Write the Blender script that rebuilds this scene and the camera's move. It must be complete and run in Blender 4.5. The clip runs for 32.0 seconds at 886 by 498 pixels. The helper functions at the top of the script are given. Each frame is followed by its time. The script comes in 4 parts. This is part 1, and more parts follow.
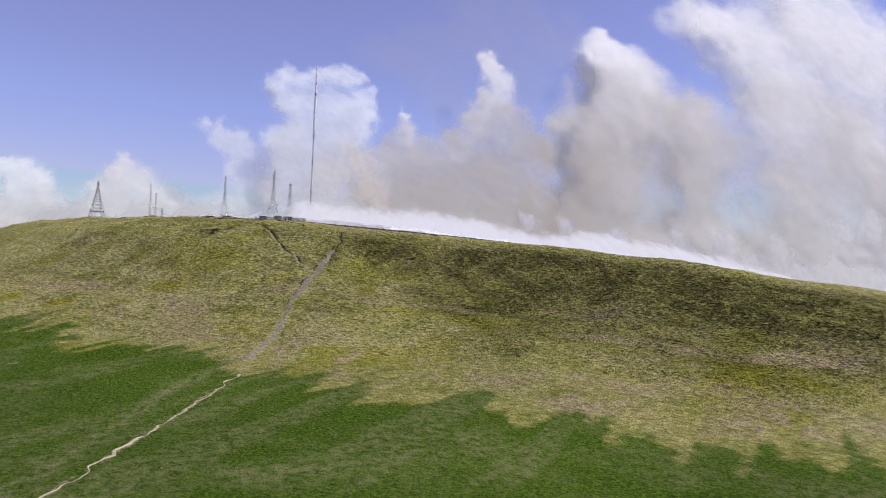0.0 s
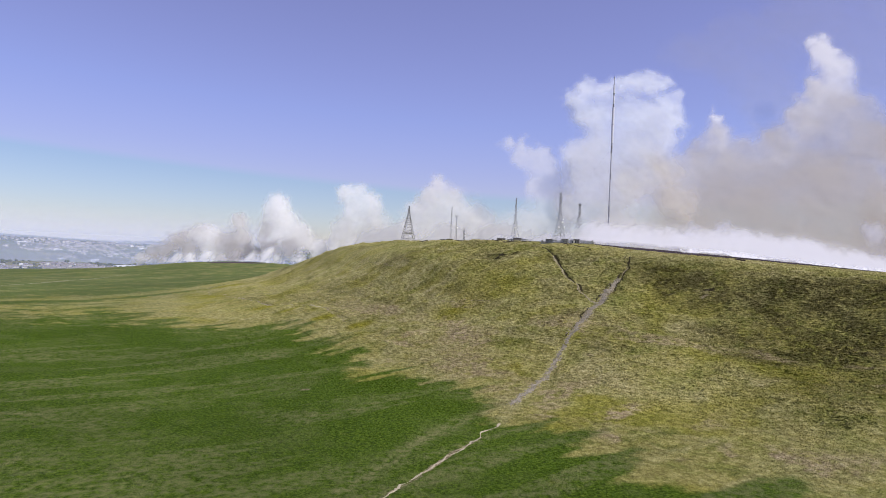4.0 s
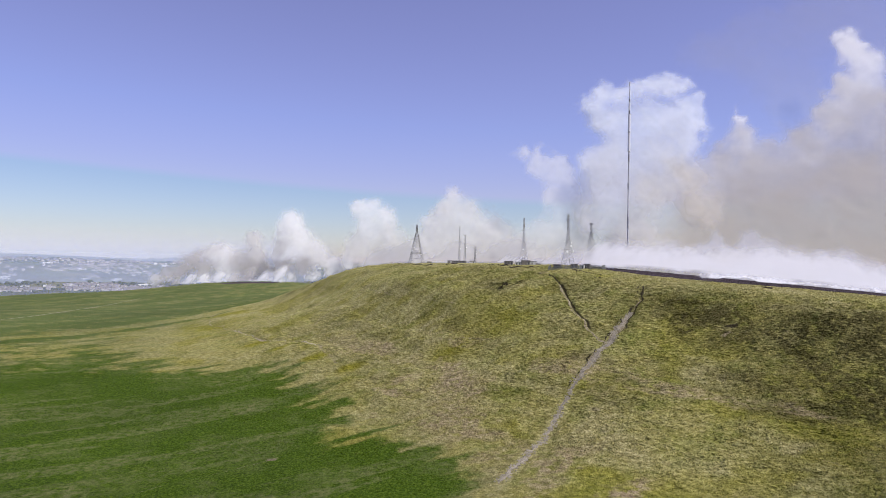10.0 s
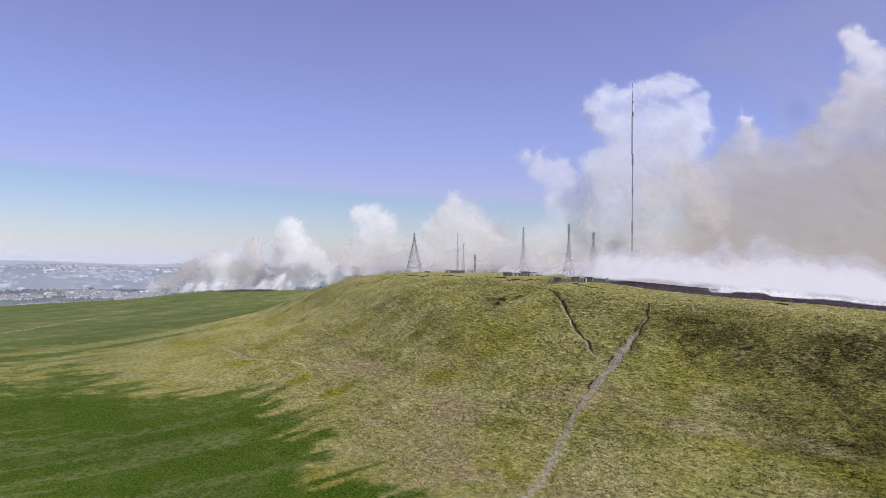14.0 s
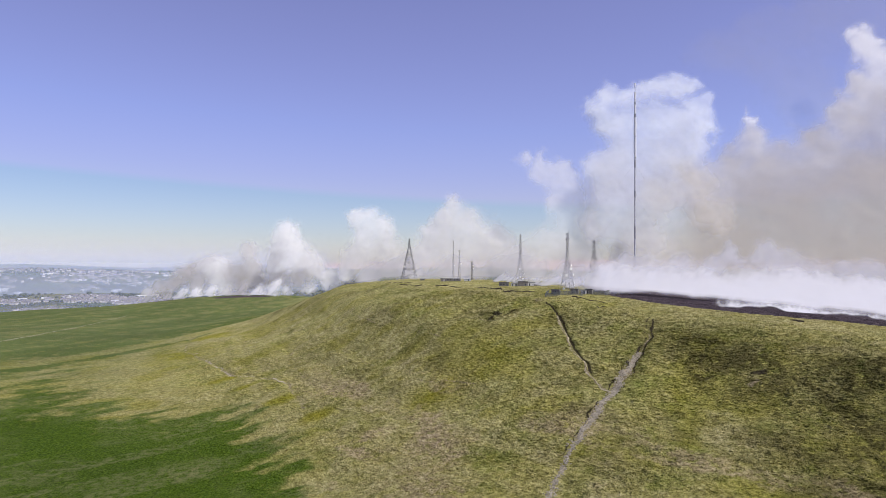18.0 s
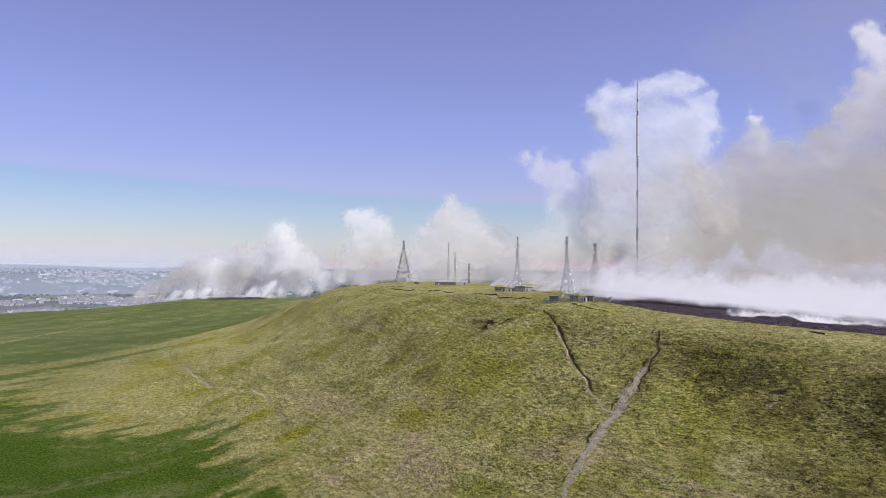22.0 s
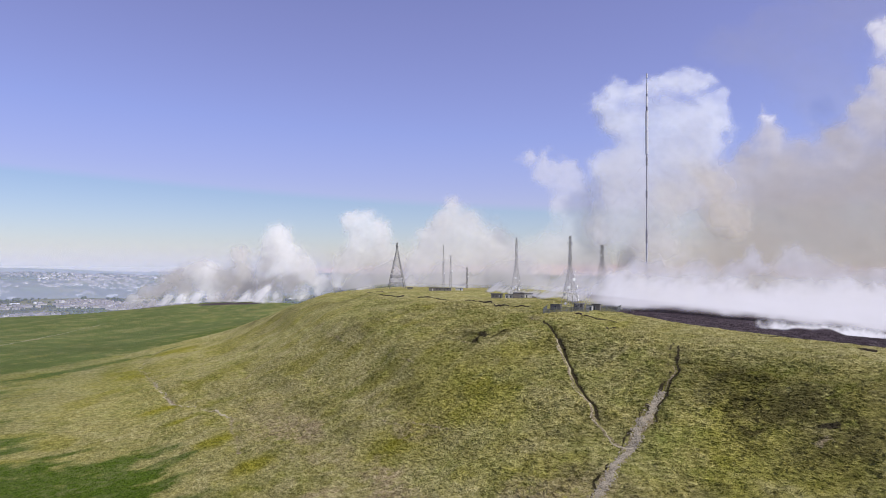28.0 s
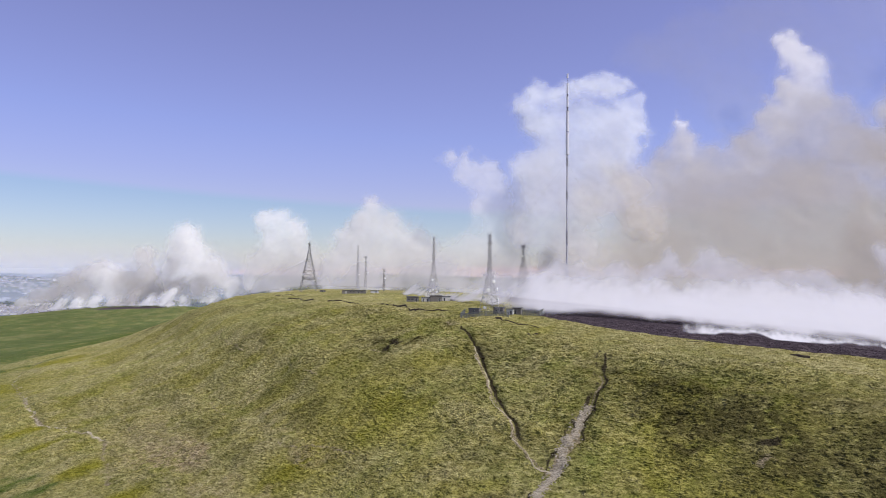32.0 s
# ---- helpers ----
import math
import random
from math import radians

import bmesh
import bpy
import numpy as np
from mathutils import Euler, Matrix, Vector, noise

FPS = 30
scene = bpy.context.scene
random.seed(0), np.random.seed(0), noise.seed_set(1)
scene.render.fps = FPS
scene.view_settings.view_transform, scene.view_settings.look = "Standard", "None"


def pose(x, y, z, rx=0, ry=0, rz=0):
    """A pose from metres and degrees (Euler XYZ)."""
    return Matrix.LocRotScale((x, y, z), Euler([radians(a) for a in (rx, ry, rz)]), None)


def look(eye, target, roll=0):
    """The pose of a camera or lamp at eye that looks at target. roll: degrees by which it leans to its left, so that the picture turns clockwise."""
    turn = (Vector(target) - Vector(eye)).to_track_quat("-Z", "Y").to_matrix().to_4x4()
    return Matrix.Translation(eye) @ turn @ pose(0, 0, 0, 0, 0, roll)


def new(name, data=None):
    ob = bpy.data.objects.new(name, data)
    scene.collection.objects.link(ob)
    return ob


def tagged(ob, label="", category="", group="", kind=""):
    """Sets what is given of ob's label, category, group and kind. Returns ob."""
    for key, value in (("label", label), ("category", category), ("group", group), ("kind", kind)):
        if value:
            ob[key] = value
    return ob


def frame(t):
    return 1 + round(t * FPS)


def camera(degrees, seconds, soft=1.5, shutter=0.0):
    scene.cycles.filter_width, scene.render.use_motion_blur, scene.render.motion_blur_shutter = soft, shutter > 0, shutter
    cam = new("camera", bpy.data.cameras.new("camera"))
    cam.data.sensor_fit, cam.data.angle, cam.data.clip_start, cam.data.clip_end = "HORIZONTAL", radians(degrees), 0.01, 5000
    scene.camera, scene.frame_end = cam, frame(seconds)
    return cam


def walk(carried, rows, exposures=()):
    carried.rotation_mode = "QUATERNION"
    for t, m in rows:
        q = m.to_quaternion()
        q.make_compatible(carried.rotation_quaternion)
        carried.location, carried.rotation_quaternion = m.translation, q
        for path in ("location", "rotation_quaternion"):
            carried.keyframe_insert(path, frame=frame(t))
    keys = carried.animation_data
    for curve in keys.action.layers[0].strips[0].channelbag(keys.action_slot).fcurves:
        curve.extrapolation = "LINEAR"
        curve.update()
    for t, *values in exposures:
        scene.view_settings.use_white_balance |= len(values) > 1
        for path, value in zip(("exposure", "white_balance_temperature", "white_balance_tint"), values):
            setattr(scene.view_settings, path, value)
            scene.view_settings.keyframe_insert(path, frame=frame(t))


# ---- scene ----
cam = camera(65.83, 32.0, soft=0.9, shutter=0.6)
# seconds, place, and turn in degrees
PATH = [
    (0, -146.65, -137.43, -26.58, 90.730, 2.556, -28.122),
    (0.5, -143.37, -134.24, -25.29, 90.589, 2.632, -25.218),
    (1, -140.07, -131.07, -24.01, 90.523, 2.838, -20.143),
    (1.5, -136.72, -127.92, -22.68, 90.335, 3.065, -13.779),
    (2, -133.45, -124.70, -21.27, 90.215, 3.185, -7.561),
    (2.5, -130.36, -121.41, -19.65, 90.173, 3.112, -5.284),
    (3, -127.45, -118.13, -17.89, 90.258, 2.913, -4.083),
    (3.5, -124.73, -114.88, -16.01, 90.353, 2.749, -3.162),
    (4, -122.21, -111.68, -14.11, 90.422, 2.547, -2.700),
    (4.5, -119.88, -108.63, -12.30, 90.507, 2.503, -2.357),
    (7, -109.58, -93.54, -3.42, 90.674, 1.728, -1.425),
    (9, -103.59, -80.80, 1.95, 90.813, 1.238, -0.770),
    (11, -99.27, -67.17, 6.70, 90.962, 0.844, -0.470),
    (13, -95.24, -53.24, 11.02, 91.051, 0.632, -0.275),
    (14.5, -91.96, -42.65, 14.23, 91.054, 0.465, -0.153),
    (17, -86.77, -24.57, 18.63, 91.169, 0.406, -0.000),
    (19, -83.14, -10.72, 20.90, 91.182, 0.346, 0.034),
    (21, -80.02, 4.27, 22.44, 91.172, 0.402, 0.078),
    (23, -76.68, 20.32, 23.53, 91.220, 0.392, 0.168),
    (25, -73.48, 37.72, 23.72, 91.315, 0.496, 0.338),
    (28, -67.55, 63.62, 22.69, 91.540, 0.484, 0.608),
    (28.5, -66.52, 67.94, 22.51, 91.586, 0.579, 0.587),
    (29, -65.57, 72.32, 22.40, 91.615, 0.472, -0.511),
    (29.5, -64.88, 76.78, 22.37, 91.592, 0.467, -0.919),
    (30, -64.31, 81.24, 22.45, 91.584, 0.445, -1.126),
    (30.5, -63.66, 85.52, 22.56, 91.547, 0.467, -1.313),
    (31, -62.97, 89.59, 22.60, 91.578, 0.595, -1.404),
    (31.5, -62.09, 93.25, 22.44, 91.843, 0.515, -3.648),
    (32, -61.05, 96.56, 22.14, 91.772, 0.544, -5.887),
]
walk(cam, [(t, pose(x, y, z, rx, 0, rz) @ pose(0, 0, 0, 0, 0, lean)) for t, x, y, z, rx, lean, rz in PATH])

# ---- light ----
SUN_BEARING, SUN_HEIGHT = radians(118), radians(55)
world = bpy.data.worlds.new("sky")
scene.world = world
world.use_nodes = True
wn, wl = world.node_tree.nodes, world.node_tree.links
wn.clear()
sky = wn.new("ShaderNodeTexSky")
sky.sky_type, sky.sun_disc = "NISHITA", False
sky.sun_elevation, sky.sun_rotation = SUN_HEIGHT, SUN_BEARING
sky.air_density, sky.dust_density, sky.ozone_density, sky.altitude = 1.0, 0.5, 2.0, 400
split = wn.new("ShaderNodeSeparateColor")
glow = wn.new("ShaderNodeMapRange")
glow.inputs[1].default_value, glow.inputs[2].default_value = 2.3, 5.5
hue = wn.new("ShaderNodeValToRGB")
hue.color_ramp.elements.new(0.4), hue.color_ramp.elements.new(0.75), hue.color_ramp.elements.new(0.92)
for stop, place, shade in zip(hue.color_ramp.elements, (0.0, 0.4, 0.75, 0.92, 1.0), ((1.44, 1.02, 1.32, 1), (1.22, 0.97, 1.33, 1), (1.12, 0.89, 1.20, 1), (1.07, 0.865, 1.14, 1), (0.89, 0.865, 1.06, 1))):
    stop.position, stop.color = place, shade
tint = wn.new("ShaderNodeMix")
tint.data_type, tint.blend_type = "RGBA", "MULTIPLY"
tint.inputs[0].default_value = 1.0
wl.new(sky.outputs[0], split.inputs[0])
wl.new(split.outputs[1], glow.inputs[0])
wl.new(glow.outputs[0], hue.inputs[0])
wl.new(hue.outputs[0], tint.inputs[7])
bg = wn.new("ShaderNodeBackground")
bg.inputs[1].default_value = 0.11
wo = wn.new("ShaderNodeOutputWorld")
wl.new(sky.outputs[0], tint.inputs[6])
wl.new(tint.outputs[2], bg.inputs[0])
wl.new(bg.outputs[0], wo.inputs[0])
sun = new("sun", bpy.data.lights.new("sun", "SUN"))
sun.data.energy, sun.data.angle, sun.data.color = 4.3, radians(0.55), (1.0, 0.95, 0.87)
sun.matrix_world = look((0, 0, 800), (-math.sin(SUN_BEARING) * math.cos(SUN_HEIGHT), -math.cos(SUN_BEARING) * math.cos(SUN_HEIGHT), 800 - math.sin(SUN_HEIGHT)))
scene.view_settings.exposure = 0.0

# ---- materials ----
def nodes_of(name):
    m = bpy.data.materials.new(name)
    m.use_nodes = True
    n, l = m.node_tree.nodes, m.node_tree.links
    return m, n, l, n["Principled BSDF"]


def noise_node(n, l, co, scale, detail=4, rough=0.55, kind="FBM"):
    k = n.new("ShaderNodeTexNoise")
    k.noise_type = kind
    k.inputs["Scale"].default_value, k.inputs["Detail"].default_value, k.inputs["Roughness"].default_value = scale, detail, rough
    l.new(co, k.inputs["Vector"])
    return k.outputs["Fac"]


def ramp(n, l, fac, stops):
    r = n.new("ShaderNodeValToRGB")
    while len(r.color_ramp.elements) < len(stops):
        r.color_ramp.elements.new(0.5)
    for e, (p, c) in zip(r.color_ramp.elements, stops):
        e.position, e.color = p, (*c, 1) if len(c) == 3 else c
    l.new(fac, r.inputs[0])
    return r.outputs[0]


def mixed(n, l, fac, a, b, blend="MIX"):
    k = n.new("ShaderNodeMix")
    k.data_type, k.blend_type = "RGBA", blend
    for value, at in ((fac, k.inputs[0]), (a, k.inputs[6]), (b, k.inputs[7])):
        if isinstance(value, (int, float)):
            at.default_value = value
        elif isinstance(value, tuple):
            at.default_value = (*value, 1)
        else:
            l.new(value, at)
    return k.outputs[2]


def maths(n, l, op, a, b=0.0, clamp=False):
    k = n.new("ShaderNodeMath")
    k.operation, k.use_clamp = op, clamp
    for value, at in ((a, k.inputs[0]), (b, k.inputs[1])):
        if isinstance(value, (int, float)):
            at.default_value = value
        else:
            l.new(value, at)
    return k.outputs[0]


def spread(n, l, v, lo, hi):
    k = n.new("ShaderNodeMapRange")
    k.interpolation_type = "SMOOTHSTEP"
    l.new(v, k.inputs[0])
    k.inputs[1].default_value, k.inputs[2].default_value = lo, hi
    return k.outputs[0]


def surface(name, colour, rough=0.6, metal=0.0, vary=0.25, scale=1.5, bump=0.1):
    """A plain painted, metal or stone surface with stains at two scales and fine relief."""
    m, n, l, b = nodes_of(name)
    co = n.new("ShaderNodeTexCoord").outputs["Object"]
    dark = tuple(c * (1 - vary) for c in colour)
    pale = tuple(min(0.95, c * (1 + vary * 0.5)) for c in colour)
    big = noise_node(n, l, co, scale * 0.3, 3)
    fine = noise_node(n, l, co, scale * 4, 4)
    base = ramp(n, l, big, [(0.3, dark), (0.65, pale)])
    l.new(mixed(n, l, 0.35, base, ramp(n, l, fine, [(0.35, dark), (0.65, pale)])), b.inputs["Base Color"])
    b.inputs["Roughness"].default_value, b.inputs["Metallic"].default_value = rough, metal
    k = n.new("ShaderNodeBump")
    k.inputs["Strength"].default_value, k.inputs["Distance"].default_value = bump, 0.05
    l.new(fine, k.inputs["Height"])
    l.new(k.outputs[0], b.inputs["Normal"])
    return m


def ground_material(name, tufts=False):
    m, n, l, b = nodes_of(name)
    co = n.new("ShaderNodeTexCoord").outputs["Object"]

    def layer(name):
        a = n.new("ShaderNodeAttribute")
        a.attribute_name = name
        s = n.new("ShaderNodeSeparateColor")
        l.new(a.outputs["Color"], s.inputs[0])
        return s.outputs[0], s.outputs[1], s.outputs[2], a.outputs["Alpha"]

    meadow, path, earth_shade, brown = layer("cover_a")
    burnt, lush, heather, far_haze = layer("cover_b")
    straw, valley, steep, _ = layer("cover_c")
    tuft = noise_node(n, l, co, 0.9, 5, 0.7)
    clump = noise_node(n, l, co, 0.28, 5, 0.65)
    patch = noise_node(n, l, co, 0.045, 6, 0.6)
    broad = noise_node(n, l, co, 0.011, 4, 0.55)
    drawn = n.new("ShaderNodeVectorMath")
    drawn.operation = "MULTIPLY"
    drawn.inputs[1].default_value = (0.42, 0.42, 1.9)
    l.new(co, drawn.inputs[0])
    ledge = noise_node(n, l, drawn.outputs[0], 0.75, 4, 0.62)
    lawn = tuft
    tuft = maths(n, l, "ADD", maths(n, l, "MULTIPLY", tuft, 0.45), maths(n, l, "MULTIPLY", ledge, 0.55))
    # rough hill grass: olive, straw and mossy green
    olive = ramp(n, l, tuft, [(0.38, (0.180, 0.170, 0.047)), (0.5, (0.318, 0.300, 0.085)), (0.62, (0.495, 0.462, 0.165))])
    green = ramp(n, l, tuft, [(0.38, (0.120, 0.136, 0.027)), (0.5, (0.222, 0.238, 0.052)), (0.62, (0.360, 0.365, 0.100))])
    pale = ramp(n, l, tuft, [(0.38, (0.230, 0.212, 0.080)), (0.5, (0.373, 0.349, 0.133)), (0.61, (0.616, 0.573, 0.267))])
    mid = noise_node(n, l, co, 0.11, 5, 0.62)
    sward = maths(n, l, "ADD", maths(n, l, "MULTIPLY", patch, 0.55), maths(n, l, "MULTIPLY", mid, 0.45))
    hill = mixed(n, l, spread(n, l, sward, 0.42, 0.58), olive, green)
    hill = mixed(n, l, maths(n, l, "MULTIPLY", spread(n, l, clump, 0.46, 0.68), 0.34), hill, pale)
    dead = ramp(n, l, tuft, [(0.37, (0.195, 0.178, 0.064)), (0.5, (0.385, 0.355, 0.142)), (0.61, (0.580, 0.535, 0.250))])
    hill = mixed(n, l, maths(n, l, "MULTIPLY", straw, spread(n, l, mid, 0.30, 0.58)), hill, dead)
    yellow = ramp(n, l, tuft, [(0.38, (0.120, 0.125, 0.008)), (0.60, (0.345, 0.335, 0.024))])
    hill = mixed(n, l, maths(n, l, "MULTIPLY", lush, 0.85), hill, yellow)
    moss = spread(n, l, noise_node(n, l, co, 0.034, 3, 0.5), 0.58, 0.66)
    hill = mixed(n, l, maths(n, l, "MULTIPLY", moss, 0.28), hill, yellow)
    dark = ramp(n, l, tuft, [(0.37, (0.032, 0.030, 0.010)), (0.5, (0.072, 0.066, 0.020)), (0.62, (0.135, 0.122, 0.042))])
    hill = mixed(n, l, maths(n, l, "MULTIPLY", heather, spread(n, l, clump, 0.28, 0.52)), hill, dark)
    bracken = ramp(n, l, tuft, [(0.37, (0.190, 0.148, 0.078)), (0.5, (0.365, 0.298, 0.160)), (0.61, (0.540, 0.455, 0.270))])
    hill = mixed(n, l, maths(n, l, "MULTIPLY", brown, spread(n, l, clump, 0.32, 0.56)), hill, bracken)
    # terracettes: treads of pale grass, and shade painted on the risers along the contours
    tread_shade = maths(n, l, "MULTIPLY", maths(n, l, "MULTIPLY", maths(n, l, "SUBTRACT", ledge, 0.5), 5.0), steep)
    hill = mixed(n, l, maths(n, l, "MULTIPLY", maths(n, l, "MAXIMUM", maths(n, l, "MULTIPLY", tread_shade, -1.0), 0.0), 0.34), hill, dark)
    # lush lower meadow
    grass = ramp(n, l, lawn, [(0.34, (0.023, 0.045, 0.003)), (0.5, (0.064, 0.118, 0.008)), (0.66, (0.138, 0.204, 0.022))])
    worn = ramp(n, l, clump, [(0.35, (0.115, 0.155, 0.036)), (0.65, (0.215, 0.225, 0.085))])
    grass = mixed(n, l, maths(n, l, "MULTIPLY", spread(n, l, patch, 0.5, 0.68), 0.25), grass, worn)
    edge = maths(n, l, "ADD", meadow, maths(n, l, "MULTIPLY", maths(n, l, "SUBTRACT", sward, 0.5), 2.4))
    base = mixed(n, l, spread(n, l, edge, 0.22, 0.78), hill, grass)
    base = mixed(n, l, maths(n, l, "MULTIPLY", maths(n, l, "MULTIPLY", meadow, straw), spread(n, l, clump, 0.35, 0.6)), base, worn)
    # distance haze painted into the far grass as a paler, greyer green
    hazed_grass = ramp(n, l, mid, [(0.35, (0.085, 0.125, 0.042)), (0.65, (0.170, 0.205, 0.085))])
    base = mixed(n, l, maths(n, l, "MULTIPLY", far_haze, 0.55), base, hazed_grass)
    # distant farmland
    cell = n.new("ShaderNodeTexVoronoi")
    cell.inputs["Scale"].default_value = 0.006
    l.new(co, cell.inputs["Vector"])
    sep = n.new("ShaderNodeSeparateColor")
    l.new(cell.outputs["Color"], sep.inputs[0])
    farm = ramp(n, l, sep.outputs[0], [(0.0, (0.045, 0.07, 0.025)), (0.4, (0.075, 0.10, 0.035)), (0.7, (0.14, 0.14, 0.06)), (1.0, (0.055, 0.06, 0.03))])
    base = mixed(n, l, valley, base, farm)
    # burnt peat, bare soil with painted gully shadow, and trodden paths
    # ash is lifted towards purple-grey: the haze over it is in its colour
    ash = ramp(n, l, clump, [(0.3, (0.040, 0.032, 0.036)), (0.55, (0.088, 0.070, 0.076)), (0.75, (0.18, 0.15, 0.146))])
    base = mixed(n, l, spread(n, l, maths(n, l, "ADD", burnt, maths(n, l, "MULTIPLY", maths(n, l, "SUBTRACT", clump, 0.5), 0.8)), 0.35, 0.65), base, ash)
    peat = ramp(n, l, tuft, [(0.3, (0.020, 0.018, 0.009)), (0.65, (0.070, 0.060, 0.032))])
    base = mixed(n, l, spread(n, l, maths(n, l, "ADD", earth_shade, maths(n, l, "MULTIPLY", maths(n, l, "SUBTRACT", tuft, 0.5), 1.6)), 0.35, 0.75), base, peat)
    grit = ramp(n, l, tuft, [(0.35, (0.11, 0.094, 0.050)), (0.65, (0.43, 0.365, 0.225))])
    base = mixed(n, l, spread(n, l, maths(n, l, "ADD", path, maths(n, l, "MULTIPLY", maths(n, l, "SUBTRACT", tuft, 0.5), 1.5)), 0.3, 0.75), base, grit)
    tone = ramp(n, l, broad, [(0.3, (0.85, 0.83, 0.88)), (0.7, (1.13, 1.09, 1.14))])
    base = mixed(n, l, 1.0, base, tone, "MULTIPLY")
    if tufts:
        each = n.new("ShaderNodeNewGeometry").outputs["Random Per Island"]
        base = mixed(n, l, 1.0, base, ramp(n, l, each, [(0.0, (0.84, 0.86, 0.80)), (0.5, (1.0, 1.0, 1.0)), (1.0, (1.24, 1.20, 1.16))]), "MULTIPLY")
    l.new(base, b.inputs["Base Color"])
    b.inputs["Roughness"].default_value = 0.95
    b.inputs["Specular IOR Level"].default_value = 0.05
    k = n.new("ShaderNodeBump")
    k.inputs["Strength"].default_value, k.inputs["Distance"].default_value = 1.0, 1.8
    l.new(maths(n, l, "ADD", maths(n, l, "ADD", lawn, maths(n, l, "MULTIPLY", clump, 1.3)), maths(n, l, "MULTIPLY", ledge, 0.7)), k.inputs["Height"])
    l.new(k.outputs[0], b.inputs["Normal"])
    return m


def smoke_material(name, white, sooty_shade, thin=1.0, rag=0.7, grain=1.0):
    """Smoke: scattering sheets whose thickness comes from the billows' own density."""
    m, n, l, b = nodes_of(name)
    n.remove(b)
    co = n.new("ShaderNodeTexCoord").outputs["Object"]
    a = n.new("ShaderNodeAttribute")
    a.attribute_name = "smoke"
    s = n.new("ShaderNodeSeparateColor")
    l.new(a.outputs["Color"], s.inputs[0])
    density, soot_shade = s.outputs[0], s.outputs[1]
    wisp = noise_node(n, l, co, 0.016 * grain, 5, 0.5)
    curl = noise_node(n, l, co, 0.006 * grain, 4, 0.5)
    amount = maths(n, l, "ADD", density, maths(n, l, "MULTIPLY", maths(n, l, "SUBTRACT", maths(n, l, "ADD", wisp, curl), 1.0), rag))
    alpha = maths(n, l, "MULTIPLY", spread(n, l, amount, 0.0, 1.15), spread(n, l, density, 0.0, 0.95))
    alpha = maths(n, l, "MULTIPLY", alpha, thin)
    # brown smoke and painted light and shade of the puffs share this tone
    tone = maths(n, l, "ADD", soot_shade, maths(n, l, "MULTIPLY", maths(n, l, "SUBTRACT", curl, 0.5), 0.7), True)
    colour = mixed(n, l, tone, white, sooty_shade)
    d, t, x = n.new("ShaderNodeBsdfDiffuse"), n.new("ShaderNodeBsdfTranslucent"), n.new("ShaderNodeBsdfTransparent")
    l.new(colour, d.inputs[0]), l.new(colour, t.inputs[0])
    both, out = n.new("ShaderNodeMixShader"), n.new("ShaderNodeMixShader")
    both.inputs[0].default_value = 0.22
    l.new(d.outputs[0], both.inputs[1]), l.new(t.outputs[0], both.inputs[2])
    l.new(alpha, out.inputs[0]), l.new(x.outputs[0], out.inputs[1]), l.new(both.outputs[0], out.inputs[2])
    l.new(out.outputs[0], n["Material Output"].inputs[0])
    return m


MOOR = ground_material("moorland")
TUSSOCK = ground_material("tussock_grass", True)
STEEL = surface("galvanised_steel", (0.44, 0.43, 0.43), 0.55, 0.3, 0.3)
PALE_STEEL = surface("pale_mast_steel", (0.56, 0.56, 0.57), 0.55, 0.1, 0.2)
DARK_STEEL = surface("weathered_dark_steel", (0.22, 0.215, 0.215), 0.6, 0.3, 0.3)
WHITE = surface("white_glassfibre", (0.80, 0.80, 0.80), 0.4, 0.0, 0.08)
DISH = surface("white_dish_paint", (0.82, 0.82, 0.80), 0.35, 0.0, 0.1)
RENDER_GREY = surface("grey_rendered_wall", (0.20, 0.185, 0.165), 0.9, 0.0, 0.3)
PALE_WALL = surface("pale_cabin_wall", (0.62, 0.61, 0.58), 0.8, 0.0, 0.2)
ROOF_DARK = surface("dark_felt_roof", (0.07, 0.07, 0.075), 0.9, 0.0, 0.3)
FENCE = surface("grey_green_palisade", (0.25, 0.26, 0.235), 0.6, 0.2, 0.25)
DOOR = surface("dark_door_paint", (0.05, 0.055, 0.06), 0.5)
PEAT = surface("bare_peat", (0.07, 0.052, 0.034), 0.95, 0.0, 0.5, 1.0, 0.5)
GRIT = surface("trodden_grit", (0.42, 0.37, 0.245), 0.95, 0.0, 0.45, 0.8, 0.4)
STONE = surface("gritstone", (0.35, 0.31, 0.23), 0.95, 0.0, 0.4, 1.0, 0.4)
SMOKE_WHITE = smoke_material("white_smoke", (0.90, 0.895, 0.88), (0.50, 0.475, 0.455), 0.60, 0.6, 1.7)
SMOKE_COLUMN = smoke_material("column_smoke", (0.80, 0.84, 0.90), (0.62, 0.575, 0.51), 0.66, 0.6, 1.3)
SMOKE_VEIL = smoke_material("thin_smoke", (0.82, 0.82, 0.82), (0.72, 0.685, 0.635), 0.62, 0.5)
SMOKE_THIN = smoke_material("high_thin_smoke", (0.62, 0.60, 0.60), (0.50, 0.48, 0.47), 0.22, 0.6)
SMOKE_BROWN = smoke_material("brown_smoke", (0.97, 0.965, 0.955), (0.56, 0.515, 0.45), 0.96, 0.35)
SMOKE_LOW = smoke_material("low_white_smoke", (0.80, 0.79, 0.795), (0.74, 0.72, 0.72), 0.85, 0.5)
MIST = smoke_material("thin_ground_mist", (0.74, 0.74, 0.76), (0.68, 0.67, 0.68), 0.85, 0.5)
WISP = smoke_material("ragged_wisps", (0.95, 0.95, 0.96), (0.86, 0.84, 0.85), 0.85, 1.3, 14.0)
